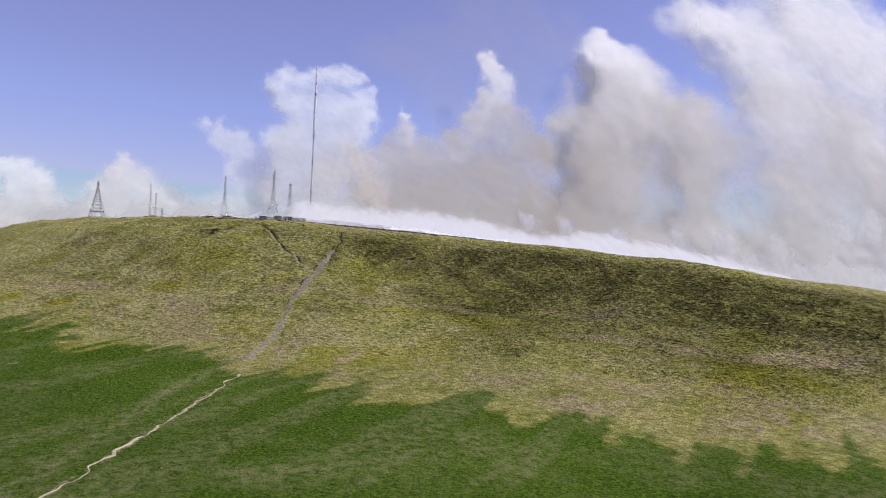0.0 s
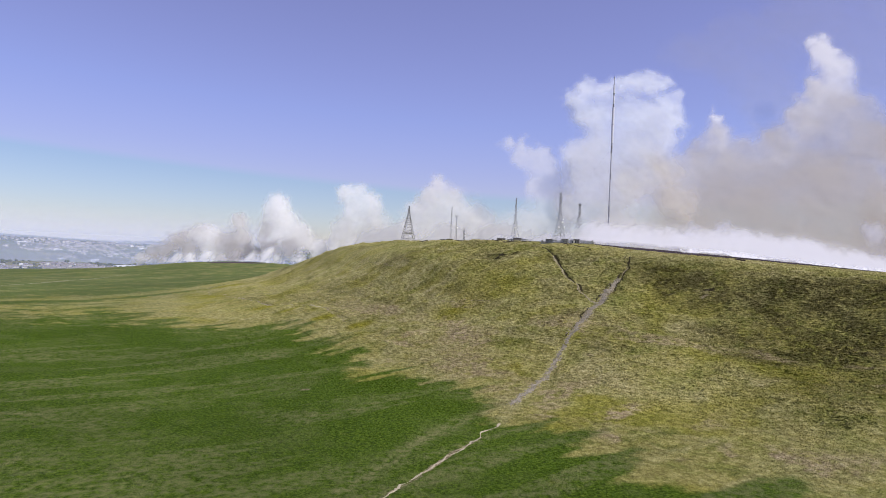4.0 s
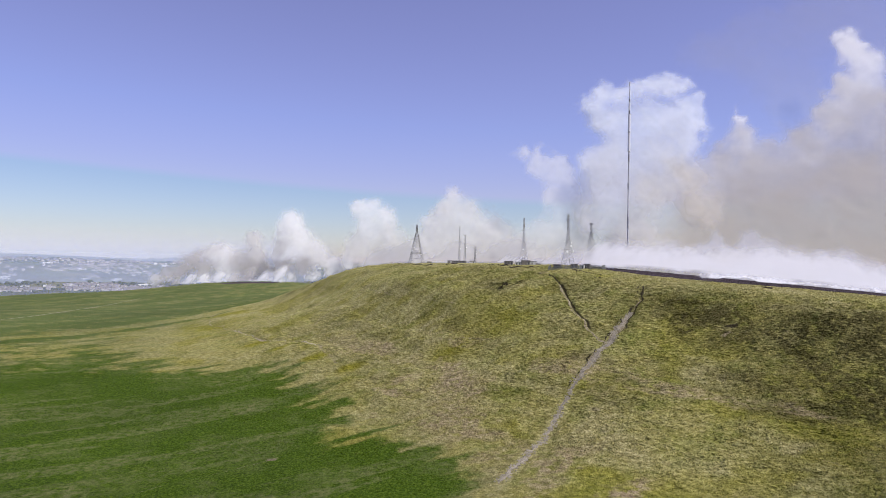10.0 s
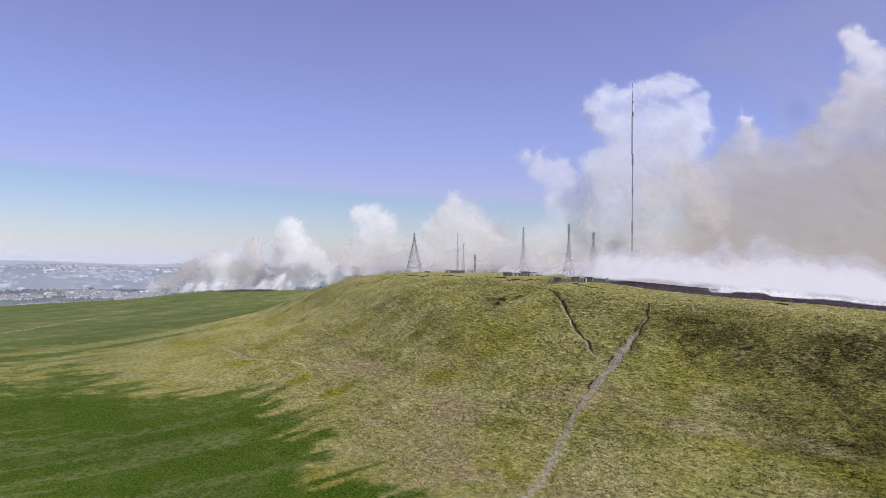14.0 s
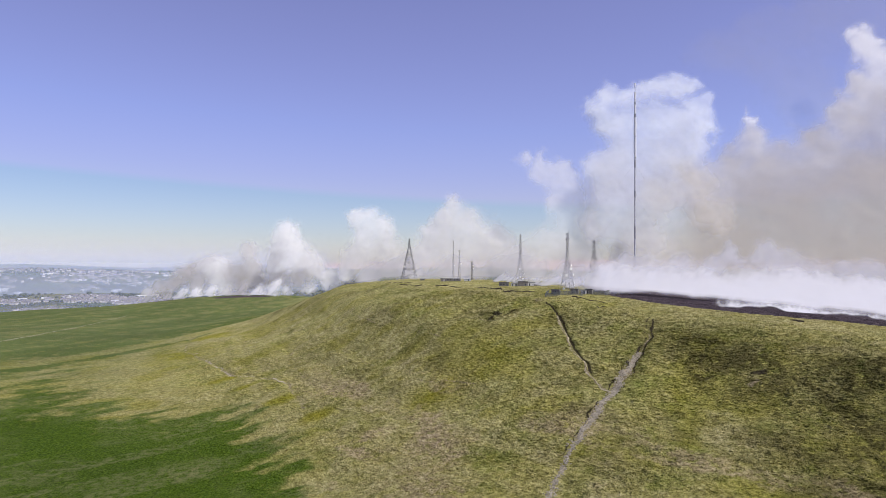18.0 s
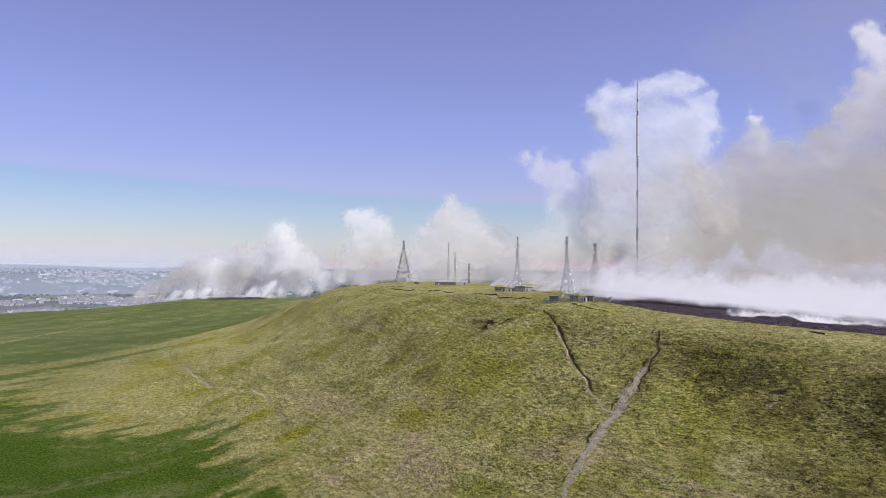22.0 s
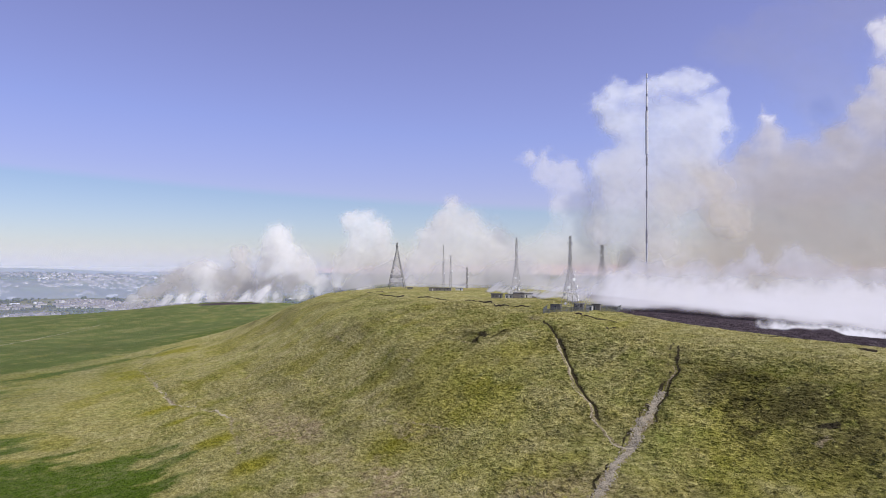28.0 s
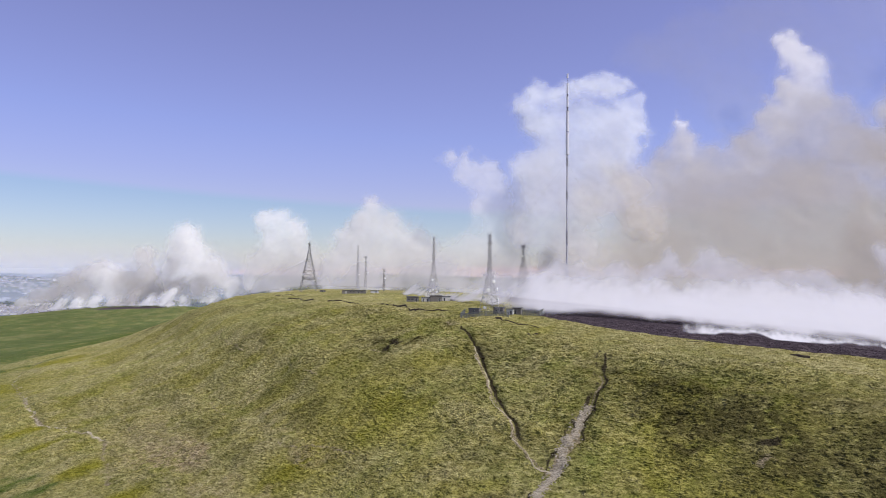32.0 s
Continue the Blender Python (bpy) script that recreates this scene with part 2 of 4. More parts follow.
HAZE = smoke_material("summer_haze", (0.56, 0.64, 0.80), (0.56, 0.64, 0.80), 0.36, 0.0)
TRACK = surface("dusty_track", (0.30, 0.29, 0.165), 0.95, 0.0, 0.4, 0.3, 0.3)
HOUSE = surface("far_house_walls", (0.62, 0.58, 0.55), 0.9, 0.0, 0.35, 0.02)
SLATE = surface("far_slate_roofs", (0.20, 0.18, 0.18), 0.8, 0.0, 0.4, 0.02)
SHED = surface("far_white_sheds", (0.80, 0.80, 0.80), 0.6, 0.0, 0.1, 0.02)
TREES = surface("far_tree_leaves", (0.045, 0.06, 0.028), 0.95, 0.0, 0.5, 0.05)

# ---- helpers for meshes ----
def part(name, bm, material, parent=None, label=""):
    me = bpy.data.meshes.new(name)
    bm.to_mesh(me)
    bm.free()
    me.materials.append(material)
    ob = new(name, me)
    if parent:
        ob.parent = parent
    return tagged(ob, label)


def box(bm, x0, y0, z0, x1, y1, z1):
    v = [bm.verts.new((x, y, z)) for z in (z0, z1) for x, y in ((x0, y0), (x1, y0), (x1, y1), (x0, y1))]
    for f in ((3, 2, 1, 0), (4, 5, 6, 7), (0, 1, 5, 4), (1, 2, 6, 5), (2, 3, 7, 6), (3, 0, 4, 7)):
        bm.faces.new([v[i] for i in f])


def rod(bm, a, b, r, sides=4, r2=None):
    """A bar from a to b, r thick at a and r2 at b."""
    a, b = Vector(a), Vector(b)
    w = (b - a).normalized()
    u = w.orthogonal().normalized()
    v = w.cross(u)
    rings = []
    for p, q in ((a, r), (b, r if r2 is None else r2)):
        rings.append([bm.verts.new(p + q * (math.cos(k) * u + math.sin(k) * v)) for k in (2 * math.pi * i / sides + math.pi / 4 for i in range(sides))])
    for i in range(sides):
        j = (i + 1) % sides
        bm.faces.new((rings[0][i], rings[0][j], rings[1][j], rings[1][i]))
    bm.faces.new(rings[0][::-1])
    bm.faces.new(rings[1])


def hashed(i, j, seed):
    h = (i.astype(np.int64) * 374761393 + j.astype(np.int64) * 668265263 + seed * 1274126177) & 0xFFFFFFFF
    h = ((h ^ (h >> 13)) * 1274126177) & 0xFFFFFFFF
    return ((h ^ (h >> 16)) & 0xFFFF) / 65535.0


def lattice_noise(x, y, seed=0):
    i, j = np.floor(x), np.floor(y)
    fx, fy = x - i, y - j
    fx, fy = fx * fx * (3 - 2 * fx), fy * fy * (3 - 2 * fy)
    a, b, c, d = (hashed(i + p, j + q, seed) for p, q in ((0, 0), (1, 0), (0, 1), (1, 1)))
    return a + (b - a) * fx + (c - a) * fy + (a - b - c + d) * fx * fy - 0.5


def fractal(x, y, size, octaves=4, seed=0):
    total, amp = np.zeros(np.shape(x)), 1.0
    for k in range(octaves):
        f = 2.03 ** k / size
        total, amp = total + amp * lattice_noise(x * f + 17.3 * k, y * f - 9.1 * k, seed + k), amp * 0.55
    return total


# ---- the land ----
RIM = [(330, 10, -46), (262, 118, -33), (202, 210, -20), (143, 278, -14), (78, 320, -11), (29, 362, -9), (-17, 425, -2), (-75, 530, 0),
       (-135, 650, -1), (-185, 760, -3), (-215, 900, -8), (-200, 1050, -14), (-100, 1200, -25), (150, 1400, -45), (700, 1500, -60),
       (1100, 900, -65), (900, 100, -65), (600, -200, -60)]
SLOPE_D = (0, 20, 45, 65, 90, 120, 150, 180, 220, 300, 500)
SLOPE_G = (1, .91, .73, .57, .44, .31, .21, .125, .075, .02, 0)


def rim_distance(x, y):
    """Signed distance from the plateau's rim (outside positive) and the rim's height there."""
    best, zr, inside = np.full(x.shape, 1e9), np.zeros(x.shape), np.zeros(x.shape, bool)
    wsum, zsum = np.zeros(x.shape), np.zeros(x.shape)
    for (ax, ay, az), (bx, by, bz) in zip(RIM, RIM[1:] + RIM[:1]):
        ux, uy = bx - ax, by - ay
        s = np.clip(((x - ax) * ux + (y - ay) * uy) / (ux * ux + uy * uy), 0, 1)
        d = np.hypot(x - ax - s * ux, y - ay - s * uy)
        w = 1 / (d + 6) ** 3 * math.hypot(ux, uy)
        wsum, zsum, best = wsum + w, zsum + w * (az + s * (bz - az)), np.minimum(best, d)
        cross = ((ay > y) != (by > y)) & (x < (bx - ax) * (y - ay) / (by - ay + 1e-9) + ax)
        inside ^= cross
    return np.where(inside, -best, best), zsum / wsum


def step(a, b, v):
    s = np.clip((v - a) / (b - a), 0, 1)
    return s * s * (3 - 2 * s)


def land(x, y):
    """Height of the land, without its small relief."""
    d, zr = rim_distance(x, y)
    r = np.hypot(x + 80, y)
    field = -83 - 4 * step(-80, 40, x) * step(350, 200, y) + 5 * step(150, 600, y) + 2.5 * np.sin(x * .011 + y * .004) + 2 * np.sin(y * .013 - x * .005)
    field = field + 31 * np.exp(-(((x + 500) / 300) ** 2 + ((y - 1600) / 330) ** 2)) - 12 * step(-600, -950, x) * step(600, 1100, y)
    valley = -190 + 150 * step(2500, 4300, r) + 22 * step(4200, 4800, r) + 14 * np.sin(x * .004 + 1) * np.sin(y * .0031) * step(2300, 3000, r)
    edge = 1700 + 130 * np.sin(np.arctan2(x + 80, y) * 9)
    field = field + (valley - field) * step(edge - 150, edge + 650, r)
    top = np.clip(1.5 - .085 * np.maximum(0, x - 25) - .012 * np.maximum(0, y - 650), -65, 2)
    top = np.minimum(top, zr + 9 - 8 * step(40, 240, x))
    plateau = zr + (top - zr) * step(0, 90, -d)
    wob = d + 7 * np.sin(x * .045 + y * .02) * step(0, 30, d) * step(260, 120, d)
    slope = field + (zr - field) * np.interp(wob, SLOPE_D, SLOPE_G)
    round_off = 1.6 * np.exp(-(d / 14) ** 2)
    return np.where(d < 0, plateau, slope) - round_off


def line_distance(x, y, line):
    """Distance from a line of points, and how far along it (0 to 1)."""
    best, along = np.full(x.shape, 1e9), np.zeros(x.shape)
    for k, ((ax, ay), (bx, by)) in enumerate(zip(line, line[1:])):
        ux, uy = bx - ax, by - ay
        s = np.clip(((x - ax) * ux + (y - ay) * uy) / (ux * ux + uy * uy), 0, 1)
        d = np.hypot(x - ax - s * ux, y - ay - s * uy)
        along, best = np.where(d < best, (k + s) / (len(line) - 1), along), np.minimum(best, d)
    return best, along


GULLY_WEST = [(-18, 424), (-15.5, 398), (-14, 378), (-13.5, 346), (-11, 333), (-12, 323), (-10, 312), (-5.5, 304)]
GULLY_EAST = [(32, 368), (23, 344), (15, 333), (4, 315), (-5, 304), (-14, 290), (-20, 281), (-31, 267), (-48, 233), (-65, 199), (-76, 177), (-85, 152)]
FOOTPATH = [(-85, 152), (-92, 138), (-116, 98), (-125, 83), (-136, 62), (-151, 36), (-175, -5), (-200, -60)]
CART_TRACK = [(-78, 186), (-88, 172), (-114, 134), (-142, 76), (-158, 42), (-182, 0), (-215, -60)]
SPUR_PATH = [(-167, 392), (-189, 444), (-245, 503), (-306, 608), (-350, 690), (-380, 759), (-386, 817)]
NOSE_PATH = [(-186, 604), (-204, 576), (-210, 532), (-229, 508)]
WEST_TRACK = [(-660, 600), (-618, 720), (-604, 788), (-601, 846), (-611, 926), (-631, 1036), (-641, 1114), (-637, 1180)]
STONE_TRACK = [(-120, 262), (-150, 233), (-170, 217), (-184, 206), (-215, 180)]


PEAT_EDGES = [[(-128, 648), (-118, 640), (-105, 611)], [(-92, 578), (-74, 557), (-59, 531), (-46, 508), (-34, 488), (-20, 473)], [(1, 436), (5, 423), (11, 418), (18, 414)],
              [(9, 405), (12, 399), (15, 396)], [(72, 374), (79, 370)], [(99, 345), (104, 341)], [(79, 336), (86, 331)], [(-150, 690), (-130, 700), (-112, 690)]]


def near(line, x, y, width, wobble=1.5, seed=3):
    d, along = line_distance(x + wobble * (fractal(x, y, 9, 2, seed) + .45 * fractal(x, y, 2.6, 2, seed + 2)), y + wobble * (fractal(x, y, 9, 2, seed + 5) + .45 * fractal(x, y, 2.6, 2, seed + 7)), line)
    return d / width, along


def spot(x, y, cx, cy, rx, ry, turn=0.0):
    c, s = math.cos(radians(turn)), math.sin(radians(turn))
    u, v = (x - cx) * c + (y - cy) * s, -(x - cx) * s + (y - cy) * c
    return np.exp(-((u / rx) ** 2 + (v / ry) ** 2) ** 2)


def relief(x, y):
    """The land with gullies, slumps, peat edges and tussocks."""
    z = land(x, y)
    d, _ = rim_distance(x, y)
    hill = step(-60, 0, d) * step(240, 140, d)
    detail = step(900, 500, np.hypot(x + 60, y - 200))
    z = z + hill * detail * (2.6 * fractal(x, y, 46, 3, 11) + 1.9 * fractal(d, (-.55 * x + .83 * y) * .25, 11, 3, 21) + .9 * fractal(x, y, 6.5, 2, 25))
    z = z + detail * (0.35 + 0.75 * hill) * (0.55 * fractal(x, y, 3.4, 3, 31))
    for line, depth, width in ((FOOTPATH, .35, 1.2), (CART_TRACK, .3, 3.0), (SPUR_PATH, 1.2, 3.0)):
        w, _ = near(line, x, y, width)
        z = z - depth * np.exp(-w * w)
    for line, shift, depth, width, top, end in ((GULLY_WEST, -.5, 1.3, 1.0, .0, .95), (GULLY_EAST, -1.0, 1.2, 3.0, .02, .5)):
        w, s = near(line, x + shift, y, width)
        z = z - depth * np.exp(-w * w) * step(top - .02, top + .05, s) * step(end, end - .3, s)
    return z


def graded(lo, hi, a, b, fine, growth):
    """Coordinates that are evenly fine between a and b and widen outwards."""
    mid, out, left = list(np.arange(a, b + .01, fine)), [], []
    v, h = b, fine
    while v < hi:
        h *= growth
        v += h
        out.append(min(v, hi))
    v, h = a, fine
    while v > lo:
        h *= growth
        v -= h
        left.append(max(v, lo))
    return np.array(left[::-1] + mid + out)


MEADOW = [(160, -70), (74, -18), (48, 16), (16, 36), (4, 60), (-30, 84), (-46, 126), (-76, 164), (-112, 218), (-146, 262), (-150, 312), (-165, 345),
          (-205, 397), (-222, 418), (-245, 412), (-290, 430), (-330, 470), (-370, 540), (-410, 640), (-900, 640), (-900, -700), (60, -700)]
FAR_MEADOW = [(-380, 770), (-420, 700), (-440, 640), (-480, 590), (-560, 540), (-900, 430), (-2200, 500), (-2200, 2100), (-300, 2100), (-330, 1200), (-350, 900)]


def inside(x, y, ring):
    """Signed distance from a closed outline, positive inside."""
    d, _ = line_distance(x, y, ring + ring[:1])
    hit = np.zeros(x.shape, bool)
    for (ax, ay), (bx, by) in zip(ring, ring[1:] + ring[:1]):
        hit ^= ((ay > y) != (by > y)) & (x < (bx - ax) * (y - ay) / (by - ay + 1e-9) + ax)
    return np.where(hit, d, -d)


def covers(x, y):
    """What grows where, with painted distance haze and gully shade: three triples of amounts for each place."""
    d, _ = rim_distance(x, y)
    n1, n2 = fractal(x, y, 60, 4, 51), fractal(x, y, 18, 3, 61)
    r = np.hypot(x + 80, y)
    # streaks that follow the lie of the land
    su, sv = .8 * x + .6 * y, -.6 * x + .8 * y
    streak = fractal(su * .12, sv, 13, 3, 111)
    far_streak = fractal((.41 * x + .91 * y) * .07, -.91 * x + .41 * y, 26, 3, 117)
    long_streak = fractal(su * .05, sv * .6, 30, 3, 115)
    run = -.55 * x + .83 * y
    shelf = fractal(d, run * .2, 12, 3, 151)
    meadow = step(-24, 24, inside(x, y, MEADOW) + 16 * n1 + 10 * n2 + 40 * streak)
    meadow = meadow * (1 - step(350, 470, y) * np.clip(.42 - .9 * far_streak, 0, .75))
    meadow = np.maximum(meadow, (.60 + .35 * far_streak) * step(-60, 60, inside(x, y, FAR_MEADOW) + 170 * far_streak + 30 * n1))
    path = np.zeros(x.shape)
    for line, width, strength, s0 in ((FOOTPATH, .8, 1.05, 71), (SPUR_PATH, 1.5, .8, 73), (NOSE_PATH, 1.5, .6, 74), (WEST_TRACK, 3.0, .6, 75), (STONE_TRACK, .9, .5, 77)):
        w, _ = near(line, x, y, width, 2.0, s0)
        path = np.maximum(path, strength * np.exp(-w * w) * (.75 + .8 * n2))
    path = np.maximum(path, 1.1 * spot(x, y, -169.5, 218, 2.6, 1.4))
    # sheep tracks along the contours of the hill's end
    for level, strength in ((34, .5), (58, .55), (92, .6), (128, .5)):
        off = d - level + 9 * fractal(x, y, 70, 2, 191) + 2.5 * fractal(x, y, 12, 2, 193)
        path = np.maximum(path, strength * np.exp(-(off / 1.1) ** 2) * step(-.1, .25, fractal(x, y, 45, 3, 195 + level)) * step(0, -60, x))
    w, s = near(GULLY_WEST, x + 1.2, y, .65, 1.5)
    path = np.maximum(path, .85 * np.exp(-w * w) * step(.05, .3, s))
    w, s = near(GULLY_EAST, x, y, .8 + 1.2 * step(.6, .4, line_distance(x, y, GULLY_EAST)[1]), 3.0)
    path = np.maximum(path, (.42 + .9 * n2 + .9 * fractal(x, y, 3.2, 3, 171)) * np.exp(-w * w) * step(.17, .27, s) * (1 - .15 * step(.5, .7, s)))
    w, s = near(GULLY_EAST, x - 1.6, y, .55, 3.0)
    path = np.maximum(path, .9 * np.exp(-w * w) * step(.05, .1, s) * step(.36, .28, s))
    path = np.maximum(path, .5 * spot(x, y, -21, 434, 4, 10, 20))
    # dark gully bands: bare peat, with the trench's shadow put into the colour
    earth_shade = np.zeros(x.shape)
    w, s = near(GULLY_WEST, x - .5, y, .75, 1.5)
    earth_shade = np.maximum(earth_shade, 1.1 * np.exp(-w * w) * step(.95, .6, s))
    w, s = near(GULLY_EAST, x - 3.0, y, 1.0, 3.5)
    earth_shade = np.maximum(earth_shade, (.7 + .9 * n2) * np.exp(-w * w) * step(.4, .2, s))
    w, s = near(GULLY_EAST, x + .4, y, 1.2, 3.5)
    earth_shade = np.maximum(earth_shade, (.6 + 1.2 * fractal(x, y, 4, 3, 173)) * np.exp(-w * w) * step(.34, .24, s))
    w, s = near(GULLY_EAST, x + 3.0, y, .7, 3.0)
    earth_shade = np.maximum(earth_shade, (.55 + .8 * n2) * np.exp(-w * w) * step(.15, .3, s) * step(.8, .6, s))
    w, s = near(SPUR_PATH, x - 2.6, y, 1.3, 2.0, 73)
    earth_shade = np.maximum(earth_shade, (.3 + .6 * n2) * np.exp(-w * w) * step(.5, .3, s))
    earth_shade = np.maximum(earth_shade, .8 * spot(x, y, -49, 427, 7, 15, -28) * step(-.02, .2, fractal(x, y, 4.5, 3, 175)))
    earth_shade = np.maximum(earth_shade, .9 * spot(x, y, 58, 292, 4.5, 1.6, -25))
    path = np.maximum(path, .7 * spot(x, y, 53, 286, 4, 3.2, 20) * step(-.1, .2, fractal(x, y, 3, 3, 177)))
    burnt = step(-40, -46, d + 6 * n2) * step(10, 34, x - .12 * (y - 450) + 12 * n2) * step(1500, 1300, r)
    burnt = np.maximum(burnt, 1.2 * spot(x, y, -505, 1425, 75, 26, -12))
    burnt = np.maximum(burnt, 1.0 * spot(x, y, -680, 1475, 40, 14, 10))
    lush = .9 * spot(x, y, -248, 489, 13, 7, 35) + .8 * spot(x, y, -219, 450, 9, 4, 20) + 1.0 * spot(x, y, -185, 408, 13, 8, 50) + 1.0 * spot(x, y, -155, 370, 12, 9, 50) + .5 * step(.15, .4, fractal(x, y, 40, 3, 81)) * step(15, 60, d) + .35 * spot(x, y, 120, 60, 45, 25)
    lush = lush + .5 * spot(x, y, -347, 778, 22, 30, 20) + .45 * spot(x, y, -238, 564, 16, 34, -25) + .45 * spot(x, y, -103, 431, 16, 10, 40) + .55 * spot(x, y, -93, 362, 18, 12, 40)
    lush = lush + .8 * spot(x, y, -330, 402, 60, 7, 8) + .5 * spot(x, y, -330, 640, 40, 60, 20)
    heather = step(190, 70, d) * step(-4, 20, d) * np.clip(-.2 + 1.2 * fractal(d, run * .6, 15, 4, 91) + .85 * step(-5, 60, x), .5 * step(15, 75, x), .9)
    heather = np.maximum(heather, .85 * step(.05, .3, fractal(x + .3 * y, y * .15, 11, 3, 97)) * step(8, 24, d) * step(115, 70, d) * step(10, 50, x))
    heather = np.maximum(heather, 1.1 * spot(x, y, -45, 425, 14, 9, 20) * step(-.3, .0, fractal(x, y, 6, 2, 95)))
    heather = np.maximum(heather, 1.0 * spot(x, y, 38, 306, 8, 17, 0) * step(-.3, .05, fractal(x, y, 6, 2, 96)))
    heather = np.maximum(heather, .9 * spot(x, y, 62, 285, 4.5, 6, 0))
    for line, wide in ((GULLY_WEST, 3.0), (GULLY_EAST, 6.0)):
        w, s = near(line, x, y, wide, 2.0)
        heather = np.maximum(heather, .6 * np.exp(-w * w) * step(.55, .2, s) * step(-.2, .2, n2))
    straw = np.clip(1.7 * fractal(x, y, 34, 4, 101) + .42 * step(60, 150, d) * step(260, 190, d) - .12, 0, 1)
    straw = np.maximum(straw, 1.0 * spot(x, y, -91, 330, 22, 10, 25))
    straw = np.maximum(straw, .55 * step(60, 20, np.abs(d - 235)) * step(330, 420, y) * step(.2, -.1, n1))
    straw = np.maximum(straw, .8 * spot(x, y, 54, 290, 4, 7, 0))
    straw = np.maximum(straw, .8 * step(.08, .3, fractal(x * .6, y * 1.3, 16, 3, 105)) * step(-60, -20, d) * step(60, 10, d))
    w, s = near(GULLY_EAST, x, y, 3.6, 3.0)
    straw = np.maximum(straw, .9 * np.exp(-w * w) * step(.4, .6, s))
    cart, _ = near(CART_TRACK, x, y, 4.5, 2.0, 79)
    straw = np.maximum(straw, 1.0 * np.exp(-cart * cart))
    for side in (-2.2, 2.2):
        rut, _ = near(CART_TRACK, x + side, y, 1.0, 2.0, 79)
        path = np.maximum(path, .32 * np.exp(-rut * rut))
    straw = np.maximum(straw, .7 * step(.08, .30, streak + .35 * long_streak) * step(150, 240, d))
    straw = np.maximum(straw, .25 * step(.08, .34, far_streak) * step(240, 380, d))
    # the far field's haze put into its colour as extra pale straw
    straw = np.maximum(straw, .35 * step(0, 80, inside(x, y, FAR_MEADOW)))
    straw = np.maximum(straw, np.clip(.45 + 2.2 * fractal(x, y, 13, 3, 141), 0, 1) * step(-60, -120, x) * step(20, 60, d) * step(200, 150, d))
    straw = np.maximum(straw, (.5 + 1.2 * n1) * step(10, -8, d))
    straw = np.maximum(straw, .75 * step(.02, .32, shelf) * step(4, 20, d) * step(190, 130, d) * step(40, -30, x))
    straw = np.maximum(straw, (.4 + .9 * n2) * step(5, 30, d) * step(135, 95, d) * step(20, -30, x))
    fringe = -inside(x, y, MEADOW)
    bracken = .9 * step(.02, .22, fractal(su * .5, sv, 15, 4, 161)) * step(-8, 6, fringe) * step(75, 40, fringe) * step(-140, -70, x) * step(300, 250, y)
    bracken = np.maximum(bracken, .7 * step(.08, .26, fractal(run * .4, d, 17, 4, 163)) * step(70, 110, d) * step(230, 180, d) * step(-200, -140, x))
    bracken = np.maximum(bracken, .9 * spot(x, y, -118, 326, 13, 6, 30))
    bracken = np.maximum(bracken, .8 * spot(x, y, -93, 329, 10, 5, 20) * step(-.2, .1, n2))
    bracken = np.clip(bracken * (.8 + n2), 0, 1)
    valley = step(1850, 2200, r)
    steep = step(4, 22, d) * step(115, 70, d) * np.clip(.15 + .5 * step(-60, 40, x) + 1.9 * fractal(x, y, 22, 3, 121), 0, 1) * step(-110, -40, x)
    # the second group ends with the painted haze, growing with distance
    return (meadow, path, earth_shade, bracken), (burnt, lush, heather, step(480, 1000, r) * step(150, 260, d)), (straw, valley, steep)


def paint_covers(me, x, y, each=1):
    for name, bands in zip(("cover_a", "cover_b", "cover_c"), covers(x, y)):
        a = me.attributes.new(name, "FLOAT_COLOR", "POINT")
        a.data.foreach_set("color", np.stack([np.clip(b, 0, 1) for b in (*bands, np.ones(x.shape))[:4]], -1).astype(np.float32).repeat(each, 0).ravel())


def mesh_from(name, verts, faces):
    """A mesh from arrays of places and of faces with equal corners."""
    me = bpy.data.meshes.new(name)
    me.vertices.add(len(verts))
    me.vertices.foreach_set("co", np.asarray(verts, np.float32).ravel())
    me.loops.add(faces.size)
    me.loops.foreach_set("vertex_index", faces.ravel().astype(np.int32))
    me.polygons.add(len(faces))
    me.polygons.foreach_set("loop_start", (np.arange(len(faces)) * faces.shape[1]).astype(np.int32))
    me.update(calc_edges=True)
    me.shade_smooth()
    return me


def build_ground():
    gx, gy = graded(-4850, 4850, -340, 250, 1.4, 1.05), graded(-2500, 4850, 10, 560, 1.4, 1.05)
    gx = np.unique(np.concatenate([gx[(gx < -36) | (gx > 44)], np.arange(-36, 44.1, .6)]))
    gy = np.unique(np.concatenate([gy[(gy < 255) | (gy > 435)], np.arange(255, 435.1, 1.0)]))
    X, Y = np.meshgrid(gx, gy)
    Z = relief(X, Y)
    ny, nx = X.shape
    verts = np.stack([X, Y, Z], -1).reshape(-1, 3)
    idx = np.arange(nx * ny).reshape(ny, nx)
    quads = np.stack([idx[:-1, :-1], idx[:-1, 1:], idx[1:, 1:], idx[1:, :-1]], -1).reshape(-1, 4)
    me = mesh_from("ground", verts, quads)
    paint_covers(me, verts[:, 0], verts[:, 1])
    me.materials.append(MOOR)
    return tagged(new("ground", me), "rough green and straw moorland grass with gullies and paths", "ground", kind="structure")


ground = build_ground()


def ground_at(x, y):
    return float(relief(np.array([float(x)]), np.array([float(y)]))[0])



